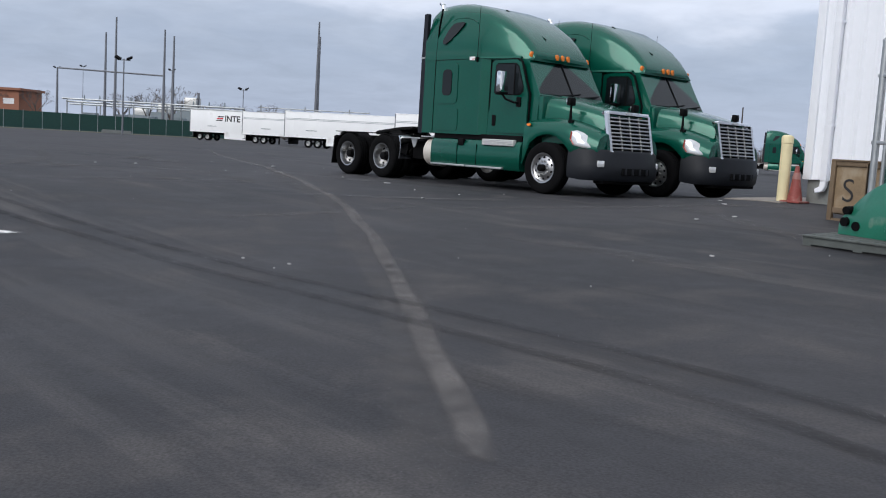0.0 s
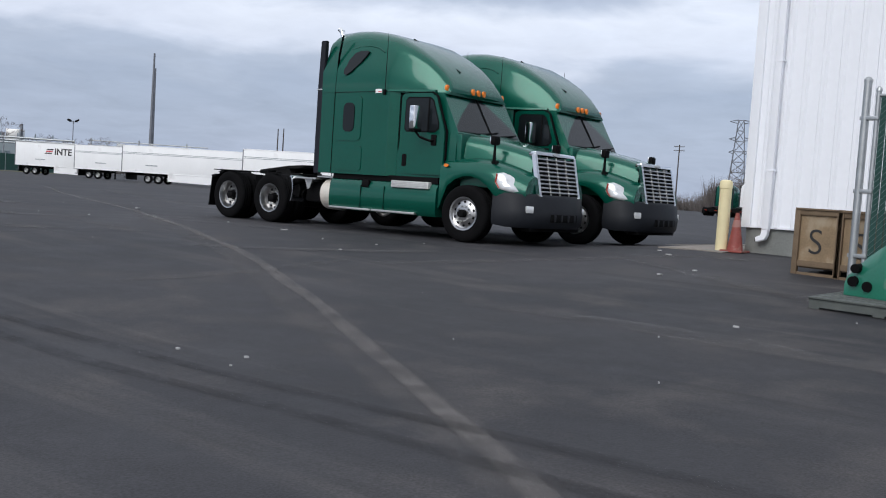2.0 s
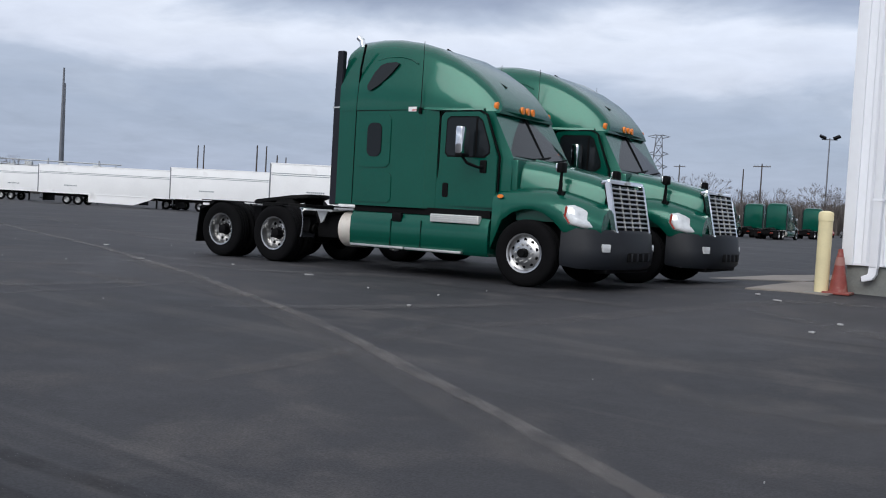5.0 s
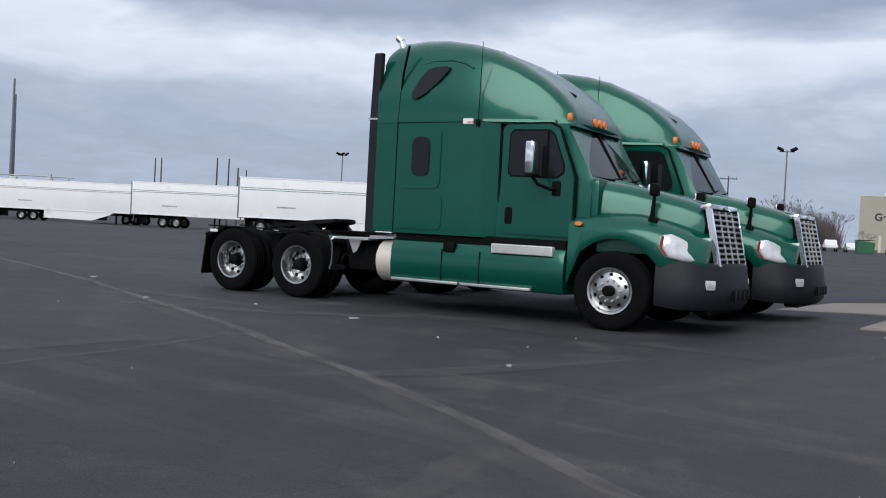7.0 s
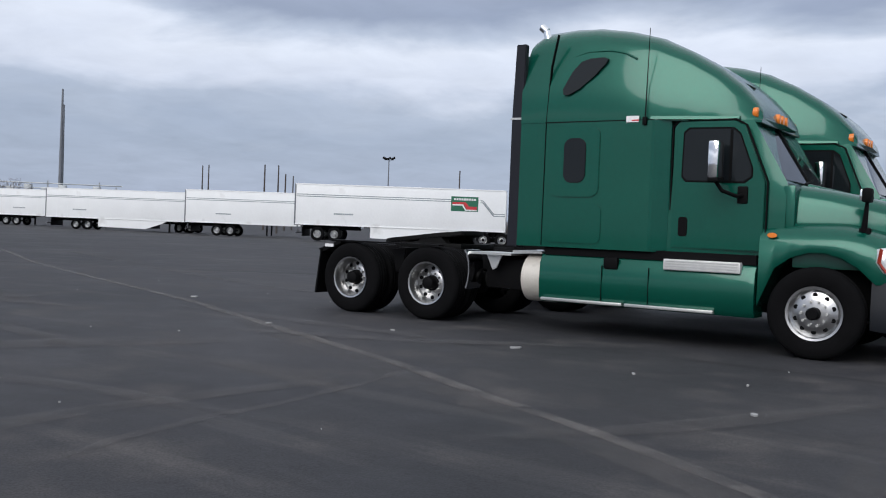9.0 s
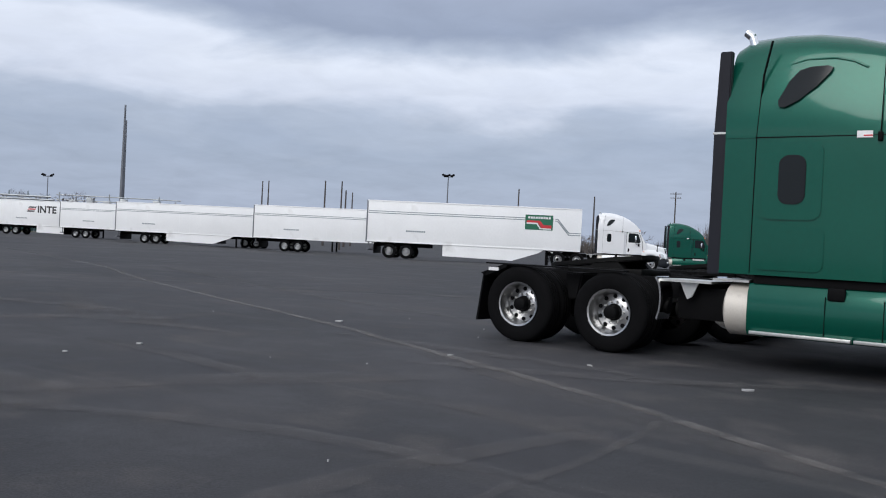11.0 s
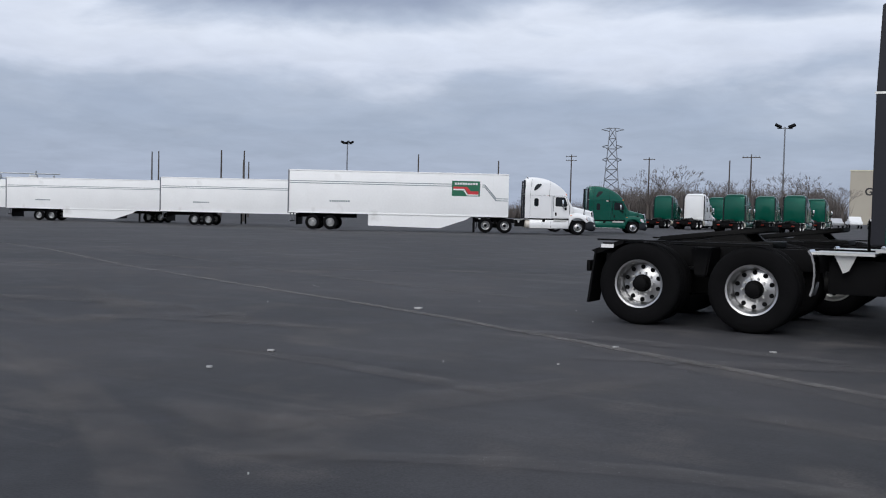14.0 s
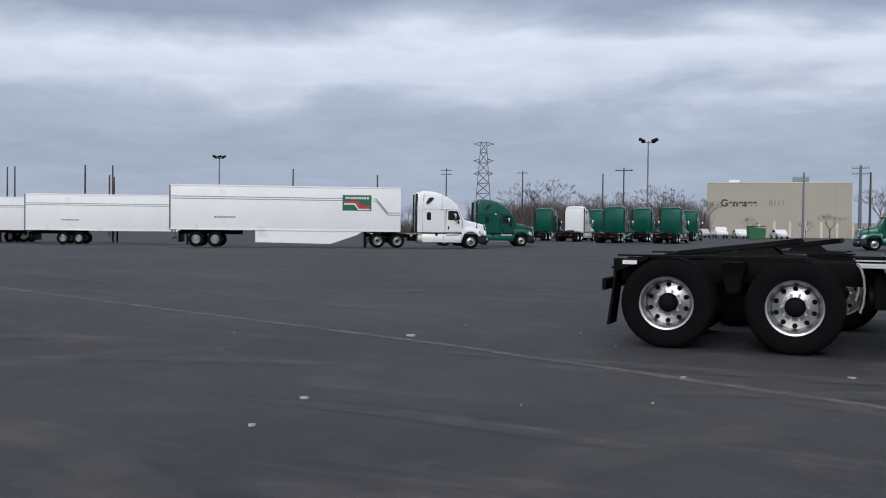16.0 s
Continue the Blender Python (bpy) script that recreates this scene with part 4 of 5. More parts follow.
def downspout():
    T = thing("downspout", WALL @ Matrix.Translation((0.46, -0.075, 0)), "white metal downspout fixed to the siding", "downspout")
    part("pipe", bx(-0.06, 0.06, -0.045, 0.045, 0.42, 8.2, bevel=0.012), SIDING, T)
    part("elbow", extrude([(-0.055, 0.46), (0.055, 0.46), (0.045, 0.34), (0.0, 0.26), (-0.15, 0.22), (-0.165, 0.30), (-0.07, 0.34)], -0.045, 0.045, 0.008), SIDING, T)
    part("mouth", bx(-0.17, -0.155, -0.035, 0.035, 0.228, 0.292), BLACK, T)
    for z in (1.4, 3.2, 5.2):
        part("strap", bx(-0.075, 0.075, -0.05, 0.06, z, z + 0.03), SIDING, T)


downspout()


def bollard():
    T = thing("bollard", pose(9.33, 2.50, rise(9.33, 2.5)), "pale yellow steel bollard with worn base", "bollard")
    bm = lathe([(0.1, 0), (0.1, 1.05), (0.107, 1.055), (0.107, 1.155), (0.096, 1.18), (0.055, 1.2), (0.0001, 1.202)], 28)
    bm.transform(pose(0, 0, 0, 90))
    part("post", bm, BOLLARD_M, T)
    part("footing", bx(-0.2, 0.2, -0.2, 0.2, 0, 0.012, bevel=0.004), CONCRETE, T)


bollard()


def cone():
    T = thing("traffic_cone", pose(9.56, 2.52, rise(9.56, 2.52)), "faded dirty orange traffic cone beside the bollard", "cone")
    part("base", bx(-0.19, 0.19, -0.19, 0.19, 0, 0.035, bevel=0.012), CONE_M, T)
    part("body", rd((0, 0, 0.03), (0, 0, 0.66), 0.135, 0.03, 24), CONE_M, T)
    part("collar", rd((0, 0, 0.42), (0, 0, 0.54), 0.076, 0.055, 24), mat("dirty_collar", (0.32, 0.15, 0.13), 0.6), T, "worn pale collar")


cone()


def crate(m, w=0.62):
    T = thing("wooden_crate", m, "weathered wooden crate stencilled with a black S", "crate", "wooden crates")
    d, h = 0.85, 0.9
    for y in (0.02, d - 0.02):
        part("panel", bx(0.02, w - 0.02, y - 0.008, y + 0.008, 0.14, h - 0.03), WOOD, T)
    for x in (0.02, w - 0.02):
        part("panel", bx(x - 0.008, x + 0.008, 0.03, d - 0.03, 0.14, h - 0.03), WOOD, T)
    for y in (0.0, d):
        for x in (0.0, w):
            part("corner_post", bx(x - 0.04, x + 0.04, y - 0.03, y + 0.03, 0, h, bevel=0.006), WOOD_D, T)
        part("rail", bx(0.04, w - 0.04, y - 0.02, y + 0.02, h - 0.07, h, bevel=0.005), WOOD_D, T)
        part("rail", bx(0.04, w - 0.04, y - 0.02, y + 0.02, 0.12, 0.20, bevel=0.005), WOOD_D, T)
        part("skid", bx(0.04, w - 0.04, y - 0.02, y + 0.02, 0.0, 0.04), WOOD_D, T)
    part("lid", bx(-0.03, w + 0.03, -0.04, d + 0.04, h, h + 0.025, bevel=0.004), WOOD_D, T)
    part("bottom", bx(0.04, w - 0.04, 0.04, d - 0.04, 0.1, 0.13), WOOD_D, T)
    text("S", 0.50, INK, pose(w / 2 - 0.15, 0.006, 0.30, 90, 0, 0), T, "stencil", bold=-0.006)
    return T


c1 = crate(pose(11.26, 0.45, 0.03, 0, 0, -12))
copy_thing(c1, pose(11.26 + 0.63 * math.cos(radians(12)), 0.45 - 0.63 * math.sin(radians(12)), 0.02, 0, 0, -12))


# ---- fence, pallets and hood panels by the building ----
def gate_fence():
    T = thing("chain_link_fence", pose(12.29, -0.53, rise(12.3, -0.6) - 0.1, 0, 0, -14), "galvanised chain-link fence with dark green privacy slats", "fence")
    L, h = 4.2, 2.55
    for x, r in ((0, 0.048), (0.15, 0.03), (2.2, 0.03), (L, 0.045)):
        P = part("post", rd((x, 0, 0), (x, 0, h + (0.12 if r > 0.04 else 0)), r, r, 16), GALV, T)
        part("post_cap", lathe([(r + 0.006, 0), (r + 0.006, 0.03), (r * 0.6, 0.06), (0.0001, 0.07)], 16), GALV, P).matrix_basis = pose(x, 0, h + (0.12 if r > 0.04 else 0), 90)
    for z in (0.12, h - 0.05):
        part("rail", rd((0.15, 0, z), (L, 0, z), 0.022, 0.022, 10), GALV, T)
    for z in (0.5, 1.3, 2.2):
        part("hinge", bx(-0.055, 0.19, -0.04, 0.04, z, z + 0.05, bevel=0.01), GALV, T)
    for k in range(44):
        x = 0.19 + k * (L - 0.23) / 44
        part("slat", bx(x, x + 0.078, -0.006, 0.006, 0.14, h - 0.07, m=None), SLAT_G, T)
    bm = bmesh.new()
    n = 52
    for k in range(-int(h / 0.075), n):
        for d in (1, -1):
            x0 = 0.17 + k * 0.075
            a, b = (x0, 0.13), (x0 + h - 0.2, h - 0.07)
            if d < 0:
                a, b = (x0, h - 0.07), (x0 + h - 0.2, 0.13)
            t0 = max(0, (0.17 - a[0]) / (b[0] - a[0]))
            t1 = min(1, (L - a[0]) / (b[0] - a[0]))
            if t1 > t0:
                q = lambda t: (a[0] + (b[0] - a[0]) * t, -0.012 * d, a[1] + (b[1] - a[1]) * t)
                rod(bm, q(t0), q(t1), 0.0022, 0.0022, 4)
    tagged(part("wire_mesh", bm, GALV, T), kind="stuff")


gate_fence()


def pallet(m):
    T = thing("pallet", m, "flat grey wooden pallet lying on the asphalt", "pallet")
    for k in range(7):
        part("deck_board", bx(0, 1.5, -0.02 + k * 0.165, 0.10 + k * 0.165, 0.11, 0.13, bevel=0.003), PALLET_M, T)
    for y in (0.0, 0.5, 0.99):
        part("stringer", bx(0, 1.5, y, y + 0.05, 0.02, 0.11), PALLET_M, T)
    for k in range(3):
        part("bottom_board", bx(k * 0.69, k * 0.69 + 0.12, 0, 1.06, 0.0, 0.02), PALLET_M, T)
    return T


pallet(pose(12.47, -2.62, rise(12.8, -2.2) - 0.02, 3, 0, -10))


def hood_panel():
    """A removed fender and hood moulding standing on the pallet."""
    T = thing("hood_panel", pose(12.58, -2.40, rise(12.8, -2.2) + 0.125, 3, 0, -10), "removed glossy green truck hood panel resting on a pallet", "truck part")
    rings = []
    for k in range(9):
        t = k / 8
        x = 0.08 + 0.95 * t
        top = 0.22 + 0.52 * math.sin(min(1, t * 1.25) * math.pi / 2)
        rings.append([(x, 0.05 + 0.16 * (1 - t), 0.0), (x, 0.02 + 0.2 * (1 - t), top * 0.55), (x, 0.14 + 0.14 * (1 - t), top * 0.92), (x, 0.42, top), (x, 0.75, top * 0.9), (x, 0.80, 0.0), (x, 0.74, 0.0), (x, 0.70, top * 0.8), (x, 0.42, top - 0.05), (x, 0.2 + 0.1 * (1 - t), top * 0.84), (x, 0.1 + 0.16 * (1 - t), 0.0)])
    B = part("shell", loft(bmesh.new(), rings), PART_GREEN, T, smooth=50)
    arch = bmesh.new()
    for k in range(14):
        a0, a1 = math.pi * k / 14, math.pi * (k + 1) / 14
        rod(arch, (1.35 + 0.52 * math.cos(a0), 0.1, 0.1 + 0.72 * math.sin(a0)), (1.35 + 0.52 * math.cos(a1), 0.1, 0.1 + 0.72 * math.sin(a1)), 0.05, 0.05, 10)
    part("wheel_arch", arch, PART_GREEN, T, smooth=50)
    part("arch_liner", extrude([(1.35 + 0.5 * math.cos(math.pi * k / 12), 0.02 + 0.78 * math.sin(math.pi * k / 12)) for k in range(13)], 0.12, 0.7), BLACK, T)
    part("rear_shell", extrude([(0.85, 0.0), (0.80, 0.6), (1.0, 0.92), (1.4, 1.02), (1.9, 0.95), (1.95, 0.0)], 0.42, 0.78, 0.05), PART_GREEN, T)
    for x, z, r in ((0.22, 0.30, 0.05), (0.20, 0.16, 0.055), (0.36, 0.12, 0.055)):
        part("lamp_hole", rd((x, 0.14, z), (x, 0.30, z), r, r, 18), BLACK, T)


hood_panel()

# concrete pads by the corner of the building
for outline in (((6.3, 6.6), (8.5, 4.9), (9.5, 8.6), (6.8, 9.6)), ((8.28, 2.3), (9.5, 2.15), (9.7, 5.1), (8.55, 4.75))):
    bm = bmesh.new()
    corners = [Vector((*p, 0)) for p in outline]
    n = 8
    top = [[corners[0].lerp(corners[1], i / n).lerp(corners[3].lerp(corners[2], i / n), k / n) for i in range(n + 1)] for k in range(n + 1)]
    vs = [[bm.verts.new((p.x, p.y, rise(p.x, p.y) + 0.014)) for p in row] for row in top]
    faces = [bm.faces.new((vs[k][i], vs[k][i + 1], vs[k + 1][i + 1], vs[k + 1][i])) for k in range(n) for i in range(n)]
    down = bmesh.ops.extrude_face_region(bm, geom=faces)["geom"]
    bmesh.ops.translate(bm, vec=(0, 0, -0.12), verts=[v for v in down if isinstance(v, bmesh.types.BMVert)])
    tagged(obj("pavement", bm, SLAB), "pale concrete pad set into the asphalt", "concrete pad", kind="structure")

# ---- marks on the ground ----
ribbon("trim", [(-40, 14.5), (-28, 9.6), (-19.5, 6.4), (-13.6, 3.5), (-7.2, 0.9), (-3.5, -0.57), (-1.1, -1.7), (1.0, -2.7), (2.6, -3.38), (4.4, -4.2), (6.1, -5.0), (8.1, -6.05), (9.6, -6.95), (11.2, -8.0), (14.7, -10.4), (15.7, -11.05)], 0.22, SEAM, "pale worn seam running across the asphalt", 0.005)
ribbon("trim", [(-1.0, -1.9), (2.6, -3.6), (6.1, -5.2), (9.6, -7.2), (12.3, -8.8), (14.5, -10.4), (15.8, -11.4)], 0.55, SEAM_FAINT, "broad faint dusty streak along the seam", 0.004)
ribbon("trim", [(-2.0, -11.2), (6.1, -10.15), (8.9, -9.8), (11.7, -9.6), (13.6, -9.5), (16.0, -9.5), (19, -10.2)], 0.22, SKID, "dark rubber tyre mark on asphalt", 0.006)
ribbon("trim", [(-2.0, -10.7), (6.0, -9.7), (8.9, -9.4), (11.7, -9.2), (13.8, -9.05), (16.0, -9.0), (19, -9.6)], 0.20, SKID, "dark rubber tyre mark on asphalt", 0.007)
ribbon("trim", [(2.9, -8.5), (2.65, -7.6), (2.7, -6.3), (2.8, -5.4), (3.0, -4.3)], 0.34, SEAM_FAINT, "pale scraped line across the asphalt", 0.006)
ribbon("trim", [(3.5, -7.5), (3.35, -6.85), (3.29, -6.0), (3.25, -4.75), (3.0, -3.6)], 0.14, SEAM_FAINT, "thin pale scraped line on the asphalt", 0.007)
ribbon("trim", [(6.9, -3.9), (7.1, -4.8), (7.25, -5.8), (7.4, -6.8), (7.3, -7.8)], 0.35, SEAM_FAINT, "faint pale dust streak on asphalt", 0.005)
ribbon("trim", [(10.6, 1.3), (9.3, 1.0), (8.3, -0.8), (7.8, -2.4), (7.2, -4.0)], 0.5, SEAM_FAINT, "faint dusty arc on the asphalt", 0.005)
ribbon("trim", [(1.5, -9.5), (-1.2, -7.4), (-4.0, -5.9), (-9, -4.4), (-18, -2.4)], 0.5, SEAM_FAINT, "faint pale dust streak on asphalt", 0.006)
ribbon("trim", [(-20, 9.0), (-10, 4.6), (-3, 2.2)], 0.6, SEAM_FAINT, "faint pale dust streak on asphalt", 0.006)
ribbon("trim", [(-26, -4), (-12, 3.8), (-6, 8), (2, 15)], 0.5, SEAM_FAINT, "faint pale dust streak on asphalt", 0.006)
ribbon("trim", [(7.75, -10.7), (8.2, -10.42)], 0.3, LINE_W, "worn white paint mark on asphalt", 0.006, 0.0)

streaks = random.Random(21)
for k in range(16):
    x, y, a, L = streaks.uniform(-9, 13), streaks.uniform(-9, -0.5), streaks.choice((0.42, -0.2, 1.1, -0.5)) + streaks.uniform(-.15, .15), streaks.uniform(2, 6)
    dx, dy = math.cos(a) * L / 2, math.sin(a) * L / 2
    bend = streaks.uniform(-.5, .5)
    ribbon("trim", [(x - dx, y - dy), (x - dy * bend * .3, y + dx * bend * .3), (x + dx, y + dy)], streaks.uniform(0.3, 0.9), SEAM_FAINT, "faint dusty tyre streak on asphalt", 0.008 + 0.0006 * k)

# litter and chips
rng = random.Random(5)
spots = [(10.27, -9.02, .06), (10.76, -8.83, .06), (-0.17, -2.1, .10), (9.1, 1.0, .18), (8.7, 1.5, .12), (10.09, -1.3, .14), (10.2, -0.45, .14), (12.44, -4.51, .1), (3.0, -1.6, .2), (4.6, -2.2, .12), (1.2, -1.4, .1), (5.6, -2.0, .1), (6.0, -3.2, .14), (-3.6, -0.2, .2), (-2.6, -4.4, .12), (-2.4, -5.4, .08)]
spots += [(rng.uniform(-8, 14), rng.uniform(-9.5, 2), rng.uniform(.012, .035)) for _ in range(34)]
for x, y, s in spots:
    if 8.4 < x and y > 2:
        continue
    n = rng.randint(5, 8)
    s *= 0.42
    ang, thin = rng.uniform(0, 3.1), rng.uniform(0.35, 0.9)
    pts = []
    for k in range(n):
        a, q = 2 * math.pi * k / n, s * rng.uniform(0.5, 1)
        px, py = q * math.cos(a), q * thin * math.sin(a)
        pts.append((px * math.cos(ang) - py * math.sin(ang), px * math.sin(ang) + py * math.cos(ang)))
    ob = obj("debris_chip", extrude(pts, 0.0, 0.010 + 0.1 * s, axis="z"), PAPER)
    ob.location = (x, y, rise(x, y) + 0.003)
    tagged(ob, "small pale scrap of litter on the asphalt", "litter", "scattered litter")

# ---- poles and towers ----
def pole(x, y, h, r=0.15, material=WOODPOLE, label="dark timber utility pole", arms=0, name="utility_pole", top=0.6, lean=0.0):
    T = thing(name, pose(x, y, rise(x, y)), label, "pole", "poles beyond the yard")
    part("shaft", rd((0, 0, 0), (lean, 0, h), r, r * top, 12), material, T)
    for k in range(arms):
        z = h - 0.5 - 0.9 * k
        part("crossarm", bx(-1.3, 1.3, -0.07, 0.07, z, z + 0.13), material, T)
        for s in (-1.15, -0.6, 0.6, 1.15):
            part("insulator", rd((s, 0, z + 0.12), (s, 0, z + 0.34), 0.05), GALV, T)
    return T


def floodlight(x, y, h, heads=2, turn=0, r=0.14):
    T = thing("floodlight_pole", pose(x, y, rise(x, y), 0, 0, turn), "tall steel yard light with tilted floodlight heads", "light pole", "yard lights")
    part("shaft", rd((0, 0, 0), (0, 0, h), r, r * 0.6, 12), POLE_M, T)
    part("crossarm", bx(-0.9, 0.9, -0.05, 0.05, h - 0.25, h - 0.13), POLE_M, T)
    for k in range(heads):
        s = -0.8 + 1.6 * k / max(1, heads - 1)
        H = part("floodlight_head", bx(-0.42, 0.42, -0.30, 0.30, -0.13, 0.13, bevel=0.06), BLACK, T, "dark floodlight head")
        H.matrix_basis = pose(s, -0.1, h + 0.1, 25, 24 if s < 0 else -24, 0)
        part("lamp_glass", bx(-0.34, 0.34, -0.22, 0.22, -0.15, -0.12), LENS, H)
    return T


floodlight(-103.0, 136.1, 14.4, 3, 30, 0.16)
mast = floodlight(-51.5, 283.4, 12.0, 2, 20, 0.12)
mast.scale = (2.4, 2.4, 2.4)
floodlight(-113.0, 42.4, 10.6, 2, 50)
for x, y, h in ((-172, 95, 11), (-330, 120, 22), (-300, 100, 19), (-255, 118, 19)):
    floodlight(x, y, h, 2, 40, 0.12)
for dx, dy, h, r in ((0, 0, 47.5, 0.75), (-1.6, 1.8, 42, 0.7)):
    pole(-309 + dx, 206.4 + dy, h, r, POLE_M, "tall grey steel transmission pole beyond the trailers", name="transmission_pole", top=0.45)
for (x, y), h in (((-175.1, 55.5), 11.8), ((-167.5, 64.0), 22.4), ((-170.5, 63.2), 19.5), ((-161.1, 71.1), 20.5), ((-160.2, 72.6), 19.4)):
    pole(x, y, h, 0.32, POLE_M, "grey steel pole of a substation", name="substation_pole", top=0.5)
bm = bmesh.new()
rod(bm, (-175.1, 55.5, 11.6), (-161.1, 71.1, 11.2), 0.16, 0.16, 8)
tagged(obj("substation_beam", bm, POLE_M), "long steel beam between the substation poles", "beam")
for x, y, h, r in ((-79.2, 81.0, 8.9, .14), (-120, 128, 10.5, .18), (-150, 132, 13, .2), (-147, 131, 13, .2), (-112, 112, 11.5, .2), (-107, 112, 9.8, .2), (-97.0, 152, 13.2, .2), (-62, 118, 9.6, .16)):
    pole(x, y, h, r, label="dark pole standing behind the trailers")
pole(-80, 190, 15.5, .2, arms=2)
pole(-62, 190, 14.5, .2, arms=1)
pole(-28, 132, 10.5, .15, arms=1)
pole(-32.5, 138, 10.0, .15)
pole(-3.3, 149.1, 10.4, .2, POLE_M, "grey steel lamp post before the beige warehouse")
pole(4.9, 152.4, 11.6, .3, POLE_M, arms=2, label="weathered pole with crossarms beside the warehouse")
pole(6.4, 154, 10.6, .22, arms=0)


def lattice_tower(x, y, h):
    T = thing("lattice_tower", pose(x, y, 0, 0, 0, 20), "tall steel lattice transmission tower far behind the yard", "tower")
    half = lambda z: 2.5 * (1 - z / h) + 0.95
    levels = [h * k / 9 for k in range(10)]
    corners = lambda z: [Vector((sx * half(z), sy * half(z), z)) for sx, sy in ((-1, -1), (1, -1), (1, 1), (-1, 1))]
    for i in range(4):
        part("leg", rd(corners(0)[i], corners(h)[i], 0.14, 0.14, 6), POLE_M, T)
    for a, b in zip(levels, levels[1:]):
        bm = bmesh.new()
        A, Bc = corners(a), corners(b)
        for i in range(4):
            j = (i + 1) % 4
            rod(bm, A[i], Bc[j], 0.08, 0.08, 5), rod(bm, A[j], Bc[i], 0.08, 0.08, 5), rod(bm, Bc[i], Bc[j], 0.08, 0.08, 5)
        part("bracing", bm, POLE_M, T)
    for z, w in ((h * 0.66, 3.4), (h * 0.80, 3.6), (h * 0.985, 3.8)):
        bm = bmesh.new()
        for s in (-1, 1):
            for d in (-1, 1):
                rod(bm, (s * half(z), d * half(z), z - 0.6), (s * w, 0, z), 0.09, 0.09, 5), rod(bm, (s * half(z), d * half(z), z + 0.6), (s * w, 0, z), 0.09, 0.09, 5)
        part("crossarm", bm, POLE_M, T)


lattice_tower(-113.8, 308.6, 32.3)


def substation():
    T = thing("substation", pose(-166, 66, -0.36, 0, 0, 48), "pale steel bus frames of an electrical substation", "substation")
    for k in range(16):
        x = -12 + k * 2.2
        part("column", rd((x, (k % 3) * 2, 0), (x, (k % 3) * 2, 6.2 - (k % 4) * 0.4), 0.14, 0.14, 8), GALV, T)
    for y, z in ((0, 6.1), (2, 5.6), (4, 5.2)):
        part("bus_bar", rd((-13, y, z), (23, y, z), 0.16, 0.16, 8), GALV, T)
    for k in range(10):
        part("insulator", rd((-9 + k * 3.1, 1, 5.9), (-9 + k * 3.1, 1, 7.0), 0.18, 0.1, 10), TRAILER_GREY, T)
    for k in range(5):
        part("transformer", bx(-10 + k * 6, -7.5 + k * 6, 3, 5, 0, 3.6, bevel=0.1), TRAILER_GREY, T)


substation()
S2 = thing("substation", pose(-300, 200, -0.36, 0, 0, 40), "distant pale steel substation frames behind the trailers", "substation")
for k in range(9):
    part("column", rd((-22 + k * 6, 0, 0), (-22 + k * 6, 0, 13 - (k % 3) * 1.5), 0.25), GALV, S2)
for z in (8.5, 10.2, 12.0):
    part("bus_bar", rd((-23, 0, z), (10 + z, 0, z), 0.2), GALV, S2)
for k in range(7):
    part("switch_gear", bx(-18 + k * 6, -15.5 + k * 6, -1, 1, 7 + k % 3, 10.5 + k % 2, bevel=0.1), GALV, S2)


def slat_fence(x0, y0, x1, y1, h):
    L = math.hypot(x1 - x0, y1 - y0)
    T = thing("boundary_fence", pose(x0, y0, -0.36, 0, 0, math.degrees(math.atan2(y1 - y0, x1 - x0))), "long dark green slatted boundary fence", "fence")
    n = int(L / 3)
    for k in range(n):
        part("fence_panel", bx(k * 3 + 0.05, k * 3 + 2.95, -0.02, 0.02, 0.1, h), SLAT_G, T)
        part("post", rd((k * 3, 0, 0), (k * 3, 0, h + 0.1), 0.05, 0.05, 8), GALV, T)


slat_fence(-152, -20, -142, 82, 2.9)
bm = extrude([(-150.5, -30), (-143.5, -30), (-133.5, 72), (-141.5, 72)], -0.5, -0.33, axis="z")
tagged(obj("grass_verge", bm, GRASS_M), "strip of dry grass below the boundary fence", "grass", kind="stuff")
K = thing("concrete_block", pose(-133, 50, -0.36, 0, 0, 70), "pale concrete barrier lying before the fence", "barrier")
part("block", extrude([(-2.4, 0.0), (2.4, 0.0), (2.2, 0.55), (-2.2, 0.6)], -0.4, 0.4, 0.05), CONCRETE, K)


# ---- buildings ----
def warehouse():
    T = thing("warehouse", pose(-53.9, 452.0, rise(-40, 300), 0, 0, 4), "large beige flat-roofed warehouse with lettering", "building")
    L, h = 63.0, 23.9
    for k in range(9):
        part("wall_panel", bx(k * L / 9 + 0.03, (k + 1) * L / 9 - 0.03, 0, 0.3, 0, h), BEIGE, T)
    part("wall", bx(0.02, L - 0.02, 0.2, 60, 0, h - 0.05), BEIGE, T)
    part("side_wall", bx(L, L + 0.2, 0.1, 60, 0, h - 0.06), BEIGE_L, T, "pale yellow end wall")
    part("parapet", bx(-0.1, L + 0.1, -0.15, 0.3, h - 0.02, h + 0.45), BEIGE_L, T)
    part("roof_unit", bx(38, 45, 6, 12, h, h + 3.2, bevel=0.1), TRAILER_GREY, T)
    part("skylight", bx(9.5, 14.5, 4, 9, h + 0.1, h + 1.8, bevel=0.5), SIGN_W, T)
    text("Genesee", 4.6, INK, pose(6.2, -0.05, 13.2, 90, 0, 0), T, bold=0.12)
    text("8111", 3.6, TRAILER_GREY, pose(27.5, -0.05, 13.5, 90, 0, 0), T, bold=0.05)


